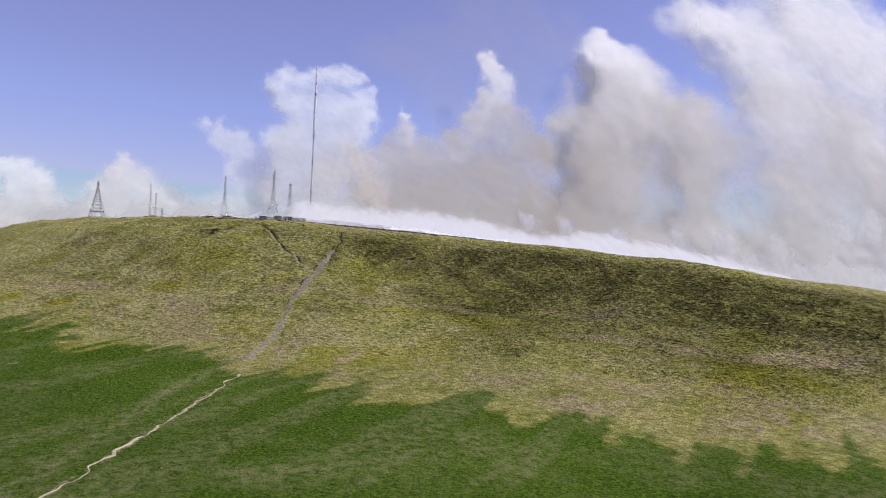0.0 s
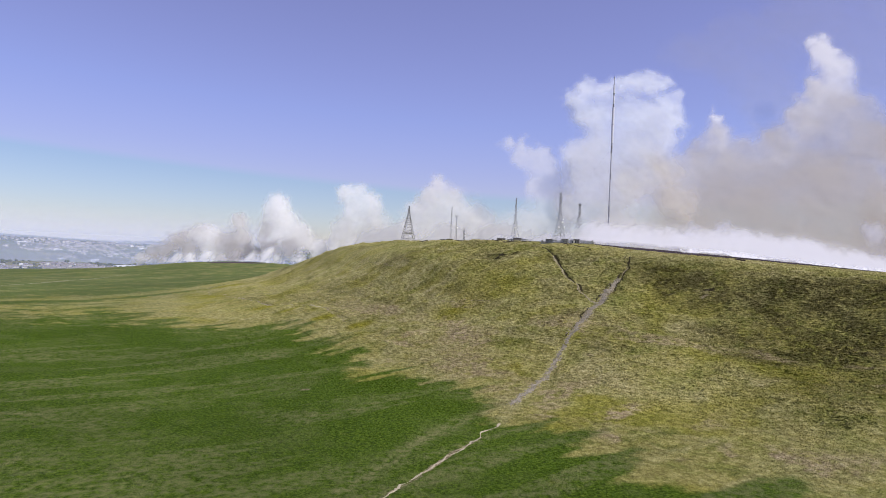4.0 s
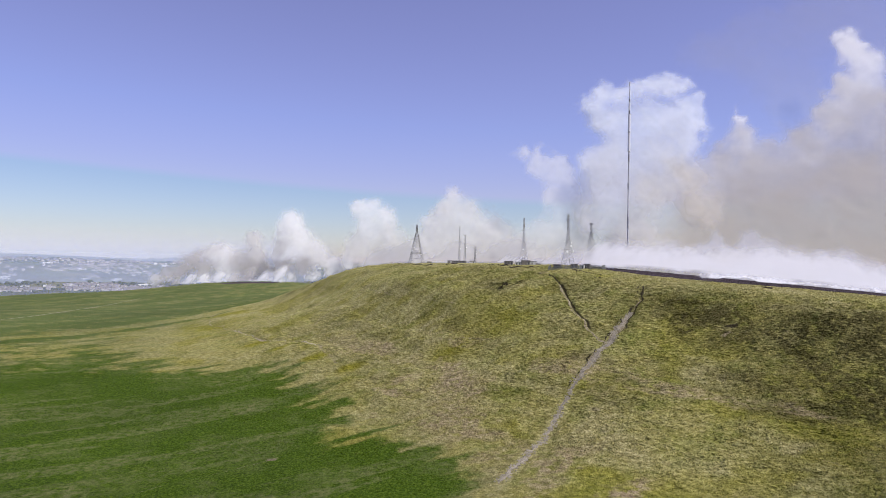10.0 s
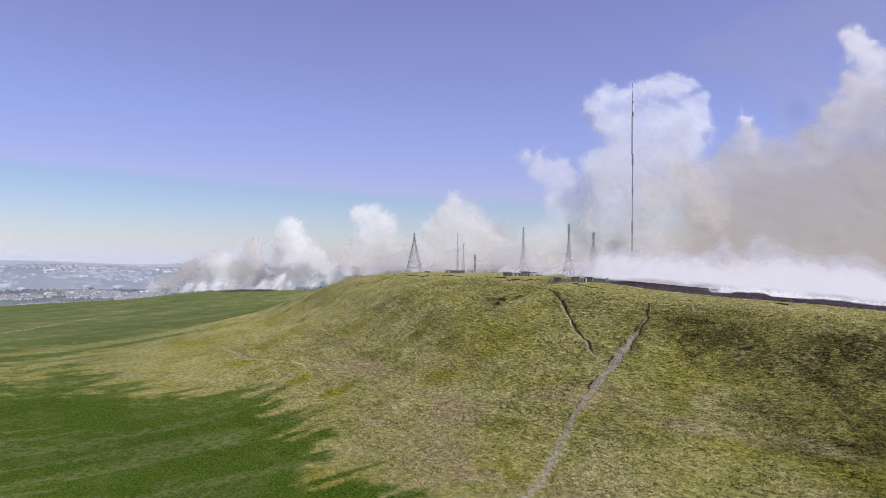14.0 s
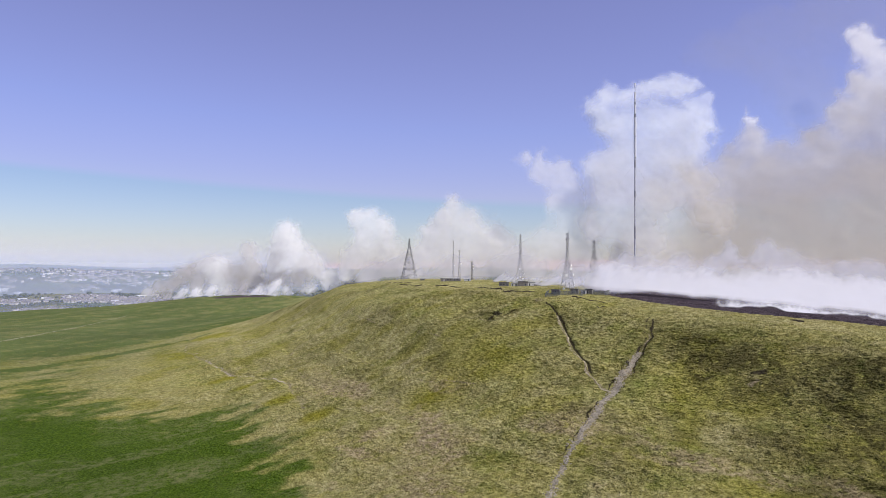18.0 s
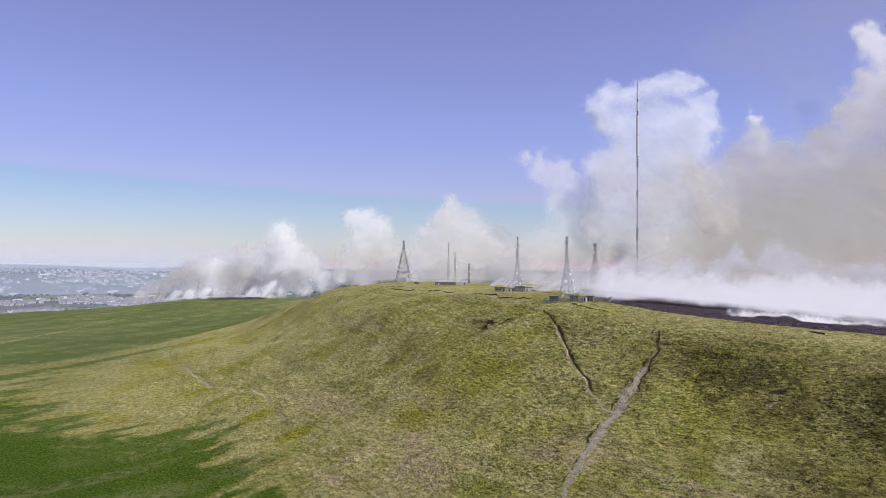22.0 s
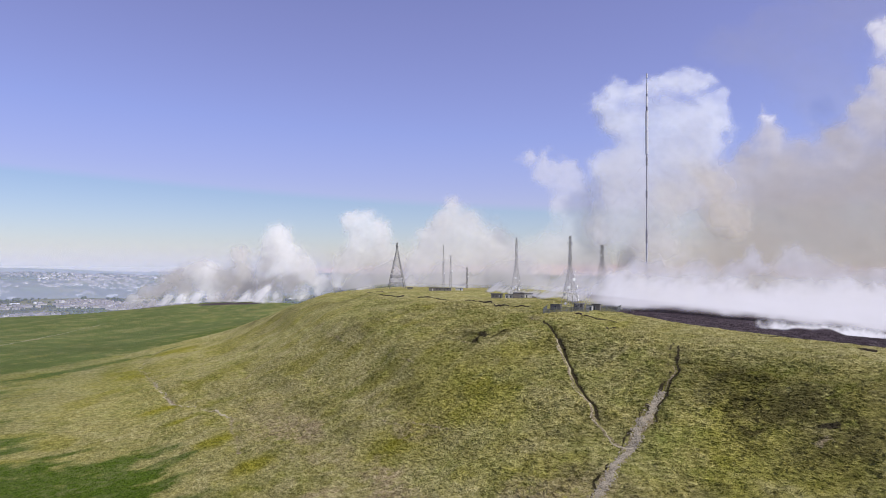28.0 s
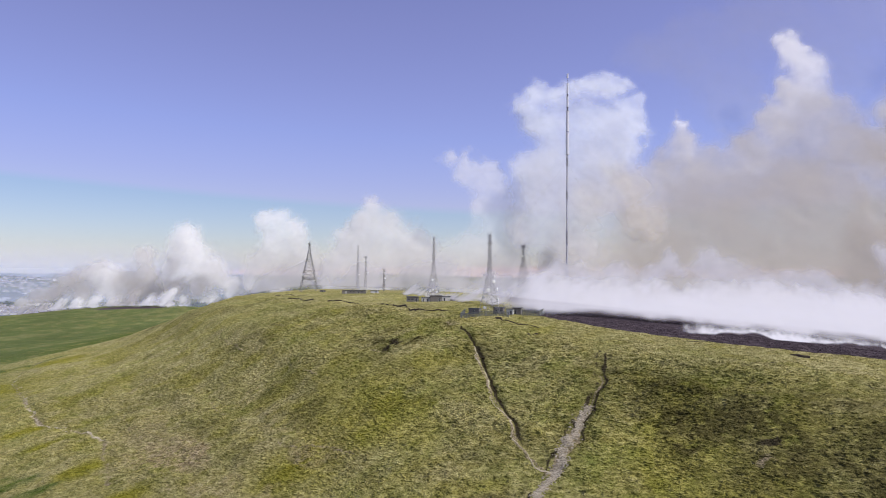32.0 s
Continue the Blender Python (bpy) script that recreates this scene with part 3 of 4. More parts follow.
def build_tussocks():
    """Grass tussocks and heather clumps of the hillside: small ragged domes."""
    rng = np.random.default_rng(5)
    x, y = rng.uniform(-330, 240, 560000), rng.uniform(20, 560, 560000)
    d, _ = rim_distance(x, y)
    keep = (d > -70) & (d < 235) & (rng.random(len(x)) < .3 + .5 * step(-.25, .25, fractal(x, y, 22, 3, 131))) & (y < 520 - .2 * x)
    w1, s1 = line_distance(x, y, GULLY_WEST)
    w2, s2 = line_distance(x, y, GULLY_EAST)
    keep &= (w1 > 2.2) & (w2 > 2.8)
    for line in (*PEAT_EDGES, SPUR_PATH, STONE_TRACK):
        keep &= line_distance(x + 4 * fractal(x, y, 9, 2, 43), y + 4 * fractal(x, y, 9, 2, 48), line)[0] > 1.8
    x, y, d = x[keep], y[keep], d[keep]
    size = rng.uniform(.22, .68, len(x)) * (1 - .45 * step(150, 200, d)) * (1 - .4 * step(0, -25, d))
    tall = size * rng.uniform(.55, 1.05, len(x))
    ang = np.arange(4) * math.pi / 2 + rng.uniform(-.5, .5, (len(x), 1))
    rad = size[:, None] * rng.uniform(.7, 1.3, (len(x), 4))
    z = relief(x, y)
    gx, gy = relief(x + .7, y) - z, relief(x, y + .7) - z
    # drawn out along the contour on steep ground
    steep = np.hypot(gx, gy) + 1e-6
    long, wide = 1 + .9 * step(.1, .4, steep), 1 - .3 * step(.1, .4, steep)
    ex, ey = (rad * np.cos(ang)) * long[:, None], (rad * np.sin(ang)) * wide[:, None]
    tx, ty = (-gy / steep)[:, None], (gx / steep)[:, None]
    bx, by = x[:, None] + ex * tx - ey * ty, y[:, None] + ex * ty + ey * tx
    ring = np.stack([bx, by, z[:, None] + (gx[:, None] * (bx - x[:, None]) + gy[:, None] * (by - y[:, None])) / .7 - .08], -1)
    # the crest hangs over the lower side, as on a trodden slope
    over = .55 * size * step(.1, .4, steep)
    top = np.stack([x - over * gx / steep + rng.uniform(-.3, .3, len(x)) * size, y - over * gy / steep + rng.uniform(-.3, .3, len(x)) * size, z - over * steep / .7 + tall], -1)[:, None]
    verts = np.concatenate([ring, top], 1).reshape(-1, 3)
    base = np.arange(len(x))[:, None] * 5
    faces = np.stack([base + np.arange(4), base + (np.arange(4) + 1) % 4, np.repeat(base + 4, 4, 1)], -1).reshape(-1, 3)
    me = mesh_from("tussocks", verts, faces)
    me.shade_flat()
    paint_covers(me, x, y, 5)
    me.materials.append(TUSSOCK)
    return tagged(new("tussocks", me), "olive and straw grass tussocks with dark heather clumps", "grass", kind="stuff")


build_tussocks()


def resample(line, gap, wobble, seed):
    """Points every gap metres along a line, shaken sideways."""
    pts = []
    for (ax, ay), (bx, by) in zip(line, line[1:]):
        k = max(1, int(math.hypot(bx - ax, by - ay) / gap))
        pts += [(ax + (bx - ax) * i / k, ay + (by - ay) * i / k) for i in range(k)]
    p = np.array(pts + [line[-1]], float)
    return p + wobble * np.stack([fractal(p[:, 0], p[:, 1], 7, 3, seed), fractal(p[:, 0], p[:, 1], 7, 3, seed + 4)], -1)


def peat_bank(line, seed):
    """A broken peat edge: a dark undercut face below an uneven turf lip."""
    p = resample(line, .6, 3.0, seed)
    along = np.gradient(p, axis=0)
    side = np.stack([along[:, 1], -along[:, 0]], -1) / (np.hypot(*along.T)[:, None] + 1e-6)
    side *= np.where(side[:, 1:] > 0, -1, 1)
    tall = np.clip(.5 + 1.2 * fractal(p[:, 0], p[:, 1], 6, 3, seed + 9), .05, .95)
    rows = []
    for out, up in ((-.55, -.25), (-.2, .05), (-.28, .65), (-.1, 1.0), (.15, .8), (.5, -.3)):
        rows.append(np.stack([p[:, 0] - side[:, 0] * out, p[:, 1] - side[:, 1] * out, relief(p[:, 0], p[:, 1]) + tall * up - .05], -1))
    n = len(p)
    idx = np.arange(n * len(rows)).reshape(len(rows), n)
    me = mesh_from("peat_bank", np.concatenate(rows), np.stack([idx[:-1, :-1], idx[:-1, 1:], idx[1:, 1:], idx[1:, :-1]], -1).reshape(-1, 4))
    me.materials.append(PEAT)
    tagged(new("peat_bank", me), "broken dark peat bank along the plateau's rim", "peat bank", "peat banks on the plateau")


for number, edge_line in enumerate(PEAT_EDGES):
    peat_bank(edge_line, 200 + 13 * number)


def trodden_path(line, wide, offset, wobble, seed, label, material=None):
    """A worn ribbon of grit lying on the ground."""
    p = resample(line, .7, wobble, seed) + np.array(offset)
    along = np.gradient(p, axis=0)
    side = np.stack([along[:, 1], -along[:, 0]], -1) / (np.hypot(*along.T)[:, None] + 1e-6)
    half = wide * (.5 + .8 * fractal(p[:, 0], p[:, 1], 5, 3, seed + 2))[:, None] * .5
    rows = [p + side * half * f for f in (-1, -.4, .4, 1)]
    rows = [np.stack([r[:, 0], r[:, 1], relief(r[:, 0], r[:, 1]) + lift], -1) for r, lift in zip(rows, (-.02, .12, .12, -.02))]
    n = len(p)
    idx = np.arange(n * 4).reshape(4, n)
    me = mesh_from("footpath", np.concatenate(rows), np.stack([idx[:-1, :-1], idx[:-1, 1:], idx[1:, 1:], idx[1:, :-1]], -1).reshape(-1, 4))
    me.materials.append(material or GRIT)
    tagged(new("footpath", me), label, "path", kind="structure")


trodden_path(GULLY_WEST[1:], .9, (-1.2, 0), 3.2, 301, "narrow pale path worn along the gully's edge")
trodden_path(FOOTPATH, 1.5, (0, 0), 3.0, 311, "pale trodden footpath across the lower meadow")
trodden_path(WEST_TRACK, 4.2, (0, 0), 2.0, 341, "dusty pale track across the far field", TRACK)
trodden_path(SPUR_PATH[1:6], 2.2, (0, 0), 4.0, 331, "faint pale path along the spur's foot")


# ---- masts and towers ----
def thing(name, x, y, z, label, category, group="", turn=0.0):
    ob = new(name)
    ob.matrix_world = pose(x, y, z, 0, 0, turn)
    return tagged(ob, label, category, group)


def dish(parent, x, y, z, r, bearing):
    """A round dish aerial facing the bearing: shallow drum, rim and bracket."""
    bm = bmesh.new()
    c, s = math.sin(radians(bearing)), math.cos(radians(bearing))
    side = Vector((s, -c, 0))
    rings = []
    for out, rad in ((-.35, .3), (-.05, .92), (.0, 1.0), (.32, 1.0), (.36, .93), (.40, .0)):
        rings.append([bm.verts.new(Vector((x, y, z)) + Vector((c, s, 0)) * out * r + r * max(rad, .02) * (math.cos(k) * side + Vector((0, 0, math.sin(k))))) for k in (2 * math.pi * i / 14 for i in range(14))])
    for a, b in zip(rings, rings[1:]):
        for i in range(14):
            bm.faces.new((a[i], a[(i + 1) % 14], b[(i + 1) % 14], b[i]))
    bm.faces.new(rings[0])
    bm.faces.new(rings[-1])
    ob = part("dish", bm, DISH, parent, "round white dish aerial")
    bm = bmesh.new()
    rod(bm, (x - c * .3 * r, y - s * .3 * r, z), (x - c * 1.3 * r, y - s * 1.3 * r, z - .1), .09)
    part("bracket", bm, STEEL, ob)
    return ob


def lattice_tower(name, x, y, label, profile, bar, panels, dishes=(), platforms=(), whips=(), turn=20.0, sides=4, material=None, sink=0.3):
    """A braced tower. profile: (height, half width) from the ground up."""
    material, bar = material or STEEL, bar * .52
    root = thing(name, x, y, ground_at(x, y) - sink, label, "radio tower", "towers on the plateau", turn)
    top = profile[-1][0]
    half = lambda h: float(np.interp(h, [p[0] for p in profile], [p[1] for p in profile]))
    corner = lambda h, k: Vector((half(h) * 1.414 * math.cos(2 * math.pi * k / sides + math.pi / sides), half(h) * 1.414 * math.sin(2 * math.pi * k / sides + math.pi / sides), h))
    levels = [0.0]
    while levels[-1] < top - .5:
        levels.append(min(top, levels[-1] + max(2.2, half(levels[-1]) * 2 * panels)))
    if top - levels[-2] < 1.2:
        levels.pop(-2)
    for k in range(sides):
        bm = bmesh.new()
        for a, b in zip(levels, levels[1:]):
            rod(bm, corner(a, k), corner(b, k), bar * (1.15 - .45 * a / top), 4, bar * (1.15 - .45 * b / top))
        part("leg", bm, material, root)
    for a, b in zip(levels, levels[1:]):
        bm = bmesh.new()
        thin = bar * .62
        for k in range(sides):
            j = (k + 1) % sides
            rod(bm, corner(b, k), corner(b, j), thin)
            if half(a) > 1.6:
                mid = (corner(b, k) + corner(b, j)) / 2
                rod(bm, corner(a, k), mid, thin)
                rod(bm, corner(a, j), mid, thin)
            else:
                rod(bm, corner(a, k), corner(b, j), thin)
                rod(bm, corner(a, j), corner(b, k), thin)
        part("brace", bm, material, root)
    for h, w in platforms:
        deck = bmesh.new()
        for k in range(8):
            a, b = (Vector((w * math.cos(q), w * math.sin(q), h)) for q in (math.pi * k / 4, math.pi * (k + 1) / 4))
            rod(deck, a, b, bar * .8)
            rod(deck, a + Vector((0, 0, 1.1)), b + Vector((0, 0, 1.1)), bar * .5)
            rod(deck, a, a + Vector((0, 0, 1.1)), bar * .5)
            rod(deck, a, (0, 0, h), bar * .5)
        part("platform", deck, material, root, "railed maintenance platform")
    for dx, dy, h, r, bearing in dishes:
        dish(root, dx, dy, h, r, bearing)
    for dx, dy, h, tall in whips:
        bm = bmesh.new()
        rod(bm, (dx, dy, h), (dx, dy, h + tall), .09, 6, .05)
        part("whip_aerial", bm, material, root)
    return root


# the broad tower at the west end
lattice_tower("broad_lattice_tower", -126.6, 822.8, "broad tapering grey steel lattice tower on the grassy rim",
              [(0, 9.0), (14, 6.4), (40, 1.4), (44, .9), (51, .6)], .42, .38, [(-7.5, -5, 17, 1.1, 200), (5, -5, 12, .9, 170), (-4, -5, 21, .7, 200)], [(13.5, 7.4)], turn=12, material=DARK_STEEL)
lattice_tower("slim_mast", -74.0, 722.0, "slim grey lattice mast standing behind a low cabin", [(0, 1.1), (30, .5), (43.5, .32)], .14, 1.1, [(.9, -.5, 17, .6, 150)], turn=30)
lattice_tower("short_mast", -67.0, 735.0, "short grey lattice mast with a crossbar head", [(0, 1.4), (20, .55), (34, .38)], .15, 1.0, [(1.3, -.8, 19, .9, 160)], [(33, 2.0)], turn=10)
lattice_tower("small_pole_tower", -48, 850, "small dark aerial tower half lost in the smoke", [(0, 1.0), (24, .8)], .22, 1.0, [(.9, -.6, 14, .8, 150), (1.2, -.5, 18, .8, 210)], turn=10, material=DARK_STEEL)
lattice_tower("tall_lattice_tower", -18.7, 569.3, "tall slender grey lattice tower beside flat-roofed cabins", [(0, 3.4), (13, 2.0), (24, .8), (44.5, .40)], .22, .85,
              [(-2.2, -2.4, 14.5, .8, 190), (2.6, -1.5, 9.5, .85, 140), (2.9, -1.2, 10.2, .7, 110), (-1.8, -2.2, 7.5, .8, 200), (1.2, -2.2, 6.0, .7, 170), (1.9, -1.0, 12.5, .6, 130)], turn=25)
lattice_tower("dish_lattice_tower", 0.0, 450.0, "grey lattice tower hung with white dishes inside a fence", [(0, 4.4), (11, 2.4), (22, 1.0), (30, .6), (42.3, .48)], .22, .75,
              [(-2.3, -2.8, 13.2, .95, 185), (1.0, -2.6, 17.6, .95, 175), (3.5, -1.6, 13.4, 1.0, 130), (2.8, -.8, 22.0, .6, 120), (2.2, -1.3, 20.0, .7, 140), (-3.6, -1.2, 21, .5, 220), (-4.4, -3.0, 4.2, .7, 210), (-4.6, -2.6, 9.5, .8, 220), (3.9, -2.4, 8.2, .6, 150), (3.6, -2.6, 6.2, .6, 150)],
              [(37.5, 1.6)], [(1.1, 0, 40, 4), (-1.0, .4, 40, 3.2), (0, -1.1, 41, 2.6)], turn=18)
lattice_tower("ringed_lattice_tower", 33.2, 518.6, "dark grey lattice tower with a ring platform low down", [(0, 3.3), (9, 2.6), (24, 1.5), (27, .85), (38, .6)], .22, .7,
              [(3.6, -2.2, 10.8, .6, 140), (-3.4, -2.4, 10.8, .6, 210), (-1.4, -1.2, 31, .5, 200)], [(9.6, 4.2), (36.5, 1.5)], turn=20, material=DARK_STEEL)


def great_mast(x, y):
    """The tall guyed tubular mast: grey column, collars, and white aerial shrouds towards the top."""
    z0 = ground_at(x, y) - .5
    root = thing("guyed_television_mast", x, y, z0, "very tall guyed mast, grey below with white aerial cylinders above", "mast")
    h = lambda z: z - z0

    def drum(name, lo, hi, r, material, label="", sides=16):
        bm = bmesh.new()
        rod(bm, (0, 0, h(lo)), (0, 0, h(hi)), r, sides)
        for e in (lo, hi):
            rod(bm, (0, 0, h(e) - .25), (0, 0, h(e) + .25), r * 1.12, sides)
        return part(name, bm, material, root, label)

    drum("column", z0, 60, 1.1, PALE_STEEL)
    drum("column", 60, 173, 1.0, PALE_STEEL)
    for lo, hi in ((57, 74), (116, 124), (158, 168)):
        drum("collar", lo, hi, 1.35, STEEL, "stepped grey collar where the guys meet")
    drum("shroud", 173, 202, 1.9, WHITE, "white glassfibre aerial cylinder")
    drum("shroud", 203.2, 229, 1.9, WHITE, "white glassfibre aerial cylinder")
    drum("neck", 229, 235, 1.1, DARK_STEEL)
    drum("shroud", 235, 248, 1.35, WHITE, "white glassfibre aerial cylinder")
    drum("neck", 248, 252, .9, DARK_STEEL)
    drum("shroud", 252, 265, 1.2, WHITE, "white glassfibre aerial cylinder")
    drum("neck", 265, 273, .35, STEEL)
    drum("cap", 273, 278, .95, WHITE, "white beacon cap")
    for z, reach in ((62, 70), (120, 120), (163, 150)):
        for k in range(3):
            a = radians(25 + 120 * k)
            ex, ey = reach * math.cos(a), reach * math.sin(a)
            bm = bmesh.new()
            rod(bm, (1.2 * math.cos(a), 1.2 * math.sin(a), h(z)), (ex, ey, ground_at(x + ex, y + ey) - z0 - .3), .025, 5)
            part("guy_wire", bm, DARK_STEEL, root)


great_mast(187.7, 955.4)


# ---- cabins and fences ----
def cabin(name, x, y, w, d, tall, turn, wall, label, doors=(), windows=(), sink=.4):
    root = thing(name, x, y, ground_at(x, y) - sink, label, "cabin", "huts on the plateau", turn)
    tall += sink
    bm = bmesh.new()
    box(bm, -w / 2, -d / 2, 0, w / 2, d / 2, tall)
    part("wall", bm, wall, root)
    bm = bmesh.new()
    box(bm, -w / 2 - .25, -d / 2 - .25, tall, w / 2 + .25, d / 2 + .25, tall + .22)
    bmesh.ops.bevel(bm, geom=bm.edges[:], offset=.04, segments=1, affect="EDGES")
    part("roof", bm, ROOF_DARK, root)
    for u, dw, dh, material in doors:
        bm = bmesh.new()
        box(bm, u - dw / 2, -d / 2 - .06, sink, u + dw / 2, -d / 2 - .004, sink + dh)
        ob = part("door", bm, material, root)
        bm = bmesh.new()
        for s in (-1, 1):
            box(bm, u + s * (dw / 2 + .05) - .05, -d / 2 - .09, sink, u + s * (dw / 2 + .05) + .05, -d / 2 - .003, sink + dh + .1)
        part("frame", bm, PALE_WALL, ob)
    for u, lo, dw, dh in windows:
        bm = bmesh.new()
        box(bm, u - dw / 2, -d / 2 - .05, sink + lo, u + dw / 2, -d / 2 - .004, sink + lo + dh)
        part("window", bm, DOOR, root)
    return root


def palisade(x0, y0, x1, y1, tall, label, spacing=.9):
    """A run of steel fence: posts, two rails and pales."""
    root = thing("palisade_fence", (x0 + x1) / 2, (y0 + y1) / 2, ground_at((x0 + x1) / 2, (y0 + y1) / 2), label, "fence", "compound fences", math.degrees(math.atan2(y1 - y0, x1 - x0)))
    long = math.hypot(x1 - x0, y1 - y0)
    lift = lambda u: ground_at((x0 + x1) / 2 + u * (x1 - x0) / long, (y0 + y1) / 2 + u * (y1 - y0) / long) - root.location.z
    count = max(2, int(long / 2.7))
    for k in range(count + 1):
        u = -long / 2 + long * k / count
        bm = bmesh.new()
        box(bm, u - .07, -.07, lift(u) - .3, u + .07, .07, lift(u) + tall + .1)
        part("post", bm, FENCE, root)
        if k < count:
            v = u + long / count
            for f in (.25, .85):
                bm = bmesh.new()
                rod(bm, (u, 0, lift(u) + tall * f), (v, 0, lift(v) + tall * f), .06)
                part("rail", bm, FENCE, root)
            bm = bmesh.new()
            for i in range(9):
                q = u + (i + .5) * long / count / 9
                box(bm, q - .085, -.12, lift(q) + .05, q + .085, -.07, lift(q) + tall)
            part("pales", bm, FENCE, root)



cabin("low_cabin", -33.5, 561, 8.2, 4.5, 3.2, -4, RENDER_GREY, "low dark grey hut with a doorway near the slender tower", [(2.6, 1.3, 2.2, DOOR)], [(-2.6, 1.2, 1.6, .9), (-.2, 1.2, 1.6, .9)])
cabin("white_cabin", -24.8, 560, 5.4, 3.6, 2.6, -3, PALE_WALL, "small white-walled hut with dark doors", [(-1.5, .9, 2.0, DOOR), (1.3, .9, 2.0, DOOR)])
cabin("tower_cabin", -18.0, 558, 8.0, 4.0, 3.8, -2, RENDER_GREY, "grey rendered flat-roofed hut at the slender tower's foot", [(2.2, 1.0, 2.1, DOOR)])
cabin("white_cabin", -10.8, 562, 5.6, 4.0, 3.0, 0, PALE_WALL, "white flat-roofed hut partly wrapped in smoke", [(-1.2, .9, 2.0, DOOR)])
cabin("grey_cabin", -5.6, 563, 4.8, 3.6, 2.7, 0, RENDER_GREY, "pale grey hut at the edge of the smoke", [(1.0, .9, 2.0, DOOR)])
cabin("long_cabin", -77.0, 712, 21.0, 5.0, 2.7, 3, RENDER_GREY, "long low dark hut below the slim masts", [(-7, 1.0, 2.0, PALE_WALL), (4, 1.0, 2.0, DOOR)], [(-3, 1.1, 1.5, .9), (0, 1.1, 1.5, .9), (7, 1.1, 1.5, .9)])
cabin("grey_cabin", -58.5, 728, 7.0, 4.0, 2.2, 3, PALE_WALL, "pale low hut beside the short mast", [(1.2, 1.0, 2.0, DOOR)])
cabin("grey_cabin", -109.0, 775, 5.5, 4.0, 1.8, 3, RENDER_GREY, "small low grey hut near the broad tower", [(0, .9, 1.7, DOOR)])
cabin("compound_cabin", 5.6, 452.5, 5.0, 5.0, 3.0, -22, RENDER_GREY, "grey flat-roofed hut inside the fenced compound", [(-1.0, 1.0, 2.1, DOOR)], [(1.2, 1.2, 1.0, .8)])
cabin("compound_cabin", 10.6, 447.5, 3.4, 3.0, 2.7, -22, PALE_WALL, "small white cabin inside the fenced compound", [(.6, .9, 2.0, DOOR)])
cabin("compound_cabin", 14.6, 449.0, 4.6, 4.0, 3.2, -22, RENDER_GREY, "grey hut with a flat dark roof in the compound", [(-.6, 1.0, 2.0, DOOR)])
cabin("compound_cabin", -7.0, 455.0, 5.5, 4.0, 2.6, -22, RENDER_GREY, "dark low hut behind the compound fence", [(0, 1.0, 2.0, DOOR)])
palisade(-15.5, 447, -3.5, 442.5, 2.7, "dark grey palisade fence round the tower compound")
palisade(-3.5, 442.5, 8.0, 438.0, 2.7, "dark grey palisade fence round the tower compound")
palisade(15.8, 443.0, 24.2, 440.0, 3.0, "pale grey-green palisade fence at the compound's corner")
palisade(24.2, 440.0, 30.0, 452.0, 3.0, "pale grey-green palisade fence at the compound's corner")
palisade(-15.5, 447, -11.5, 459, 2.7, "dark grey palisade fence round the tower compound")


# ---- distant valley ----
def far_boxes(name, count, seed, w, d, h, material, label, category, reach, bearings, roof=None, cluster=260):
    rng = np.random.default_rng(seed)
    r, q = rng.uniform(*reach, count * 6), np.radians(rng.uniform(*bearings, count * 6))
    x, y = -80 + r * np.sin(q), r * np.cos(q)
    keep = fractal(x * .6, y * 1.6, cluster, 3, seed) > .06
    x, y = x[keep][:count], y[keep][:count]
    z = relief(x, y)
    k = len(x)
    W, D, H = (rng.uniform(a, b, k) for a, b in (w, d, h))
    a = rng.choice([.2, .25, 1.8, .9], k) + rng.normal(0, .1, k)
    c, s = np.cos(a), np.sin(a)
    local = [(-1, -1, 0), (1, -1, 0), (1, 1, 0), (-1, 1, 0), (-1, -1, 1), (1, -1, 1), (1, 1, 1), (-1, 1, 1)]
    verts = np.stack([np.stack([x + c * u * W / 2 - s * v * D / 2, y + s * u * W / 2 + c * v * D / 2, z - 1 + t * (H + 1)], -1) for u, v, t in local], 1)
    base = np.arange(k)[:, None, None] * 8
    me = mesh_from(name, verts.reshape(-1, 3), (base + np.array([[0, 1, 5, 4], [1, 2, 6, 5], [2, 3, 7, 6], [3, 0, 4, 7], [4, 5, 6, 7]])).reshape(-1, 4))
    me.shade_flat()
    me.materials.append(material)
    root = tagged(new(name, me), label, category, kind="stuff")
    if roof:
        top = [(-1.08, -1.12, 1), (1.08, -1.12, 1), (1.08, 1.12, 1), (-1.08, 1.12, 1), (-1.08, 0, 1.55), (1.08, 0, 1.55)]
        verts = np.stack([np.stack([x + c * u * W / 2 - s * v * D / 2, y + s * u * W / 2 + c * v * D / 2, z + t * H], -1) for u, v, t in top], 1)
        base = np.arange(k)[:, None, None] * 6
        me = mesh_from("roofs", verts.reshape(-1, 3), (base + np.array([[0, 1, 5, 4], [2, 3, 4, 5], [1, 2, 5, 5], [3, 0, 4, 4]])[:2]).reshape(-1, 4))
        me.shade_flat()
        me.materials.append(roof)
        ob = new("roofs", me)
        ob.parent = root


far_boxes("far_houses", 3600, 21, (7, 13), (6, 9), (5, 7), HOUSE, "crowded pale houses of a distant valley town", "houses", (2560, 3250), (-44, -10), SLATE, 150)
far_boxes("far_houses", 1200, 24, (8, 16), (7, 10), (5, 7), HOUSE, "scattered pale houses on the far valley side", "houses", (3250, 4500), (-44, -8), SLATE, 220)
far_boxes("far_sheds", 70, 22, (20, 60), (14, 26), (5, 8), SHED, "large white industrial sheds in the distant valley", "sheds", (2900, 4500), (-44, -8), None, 400)


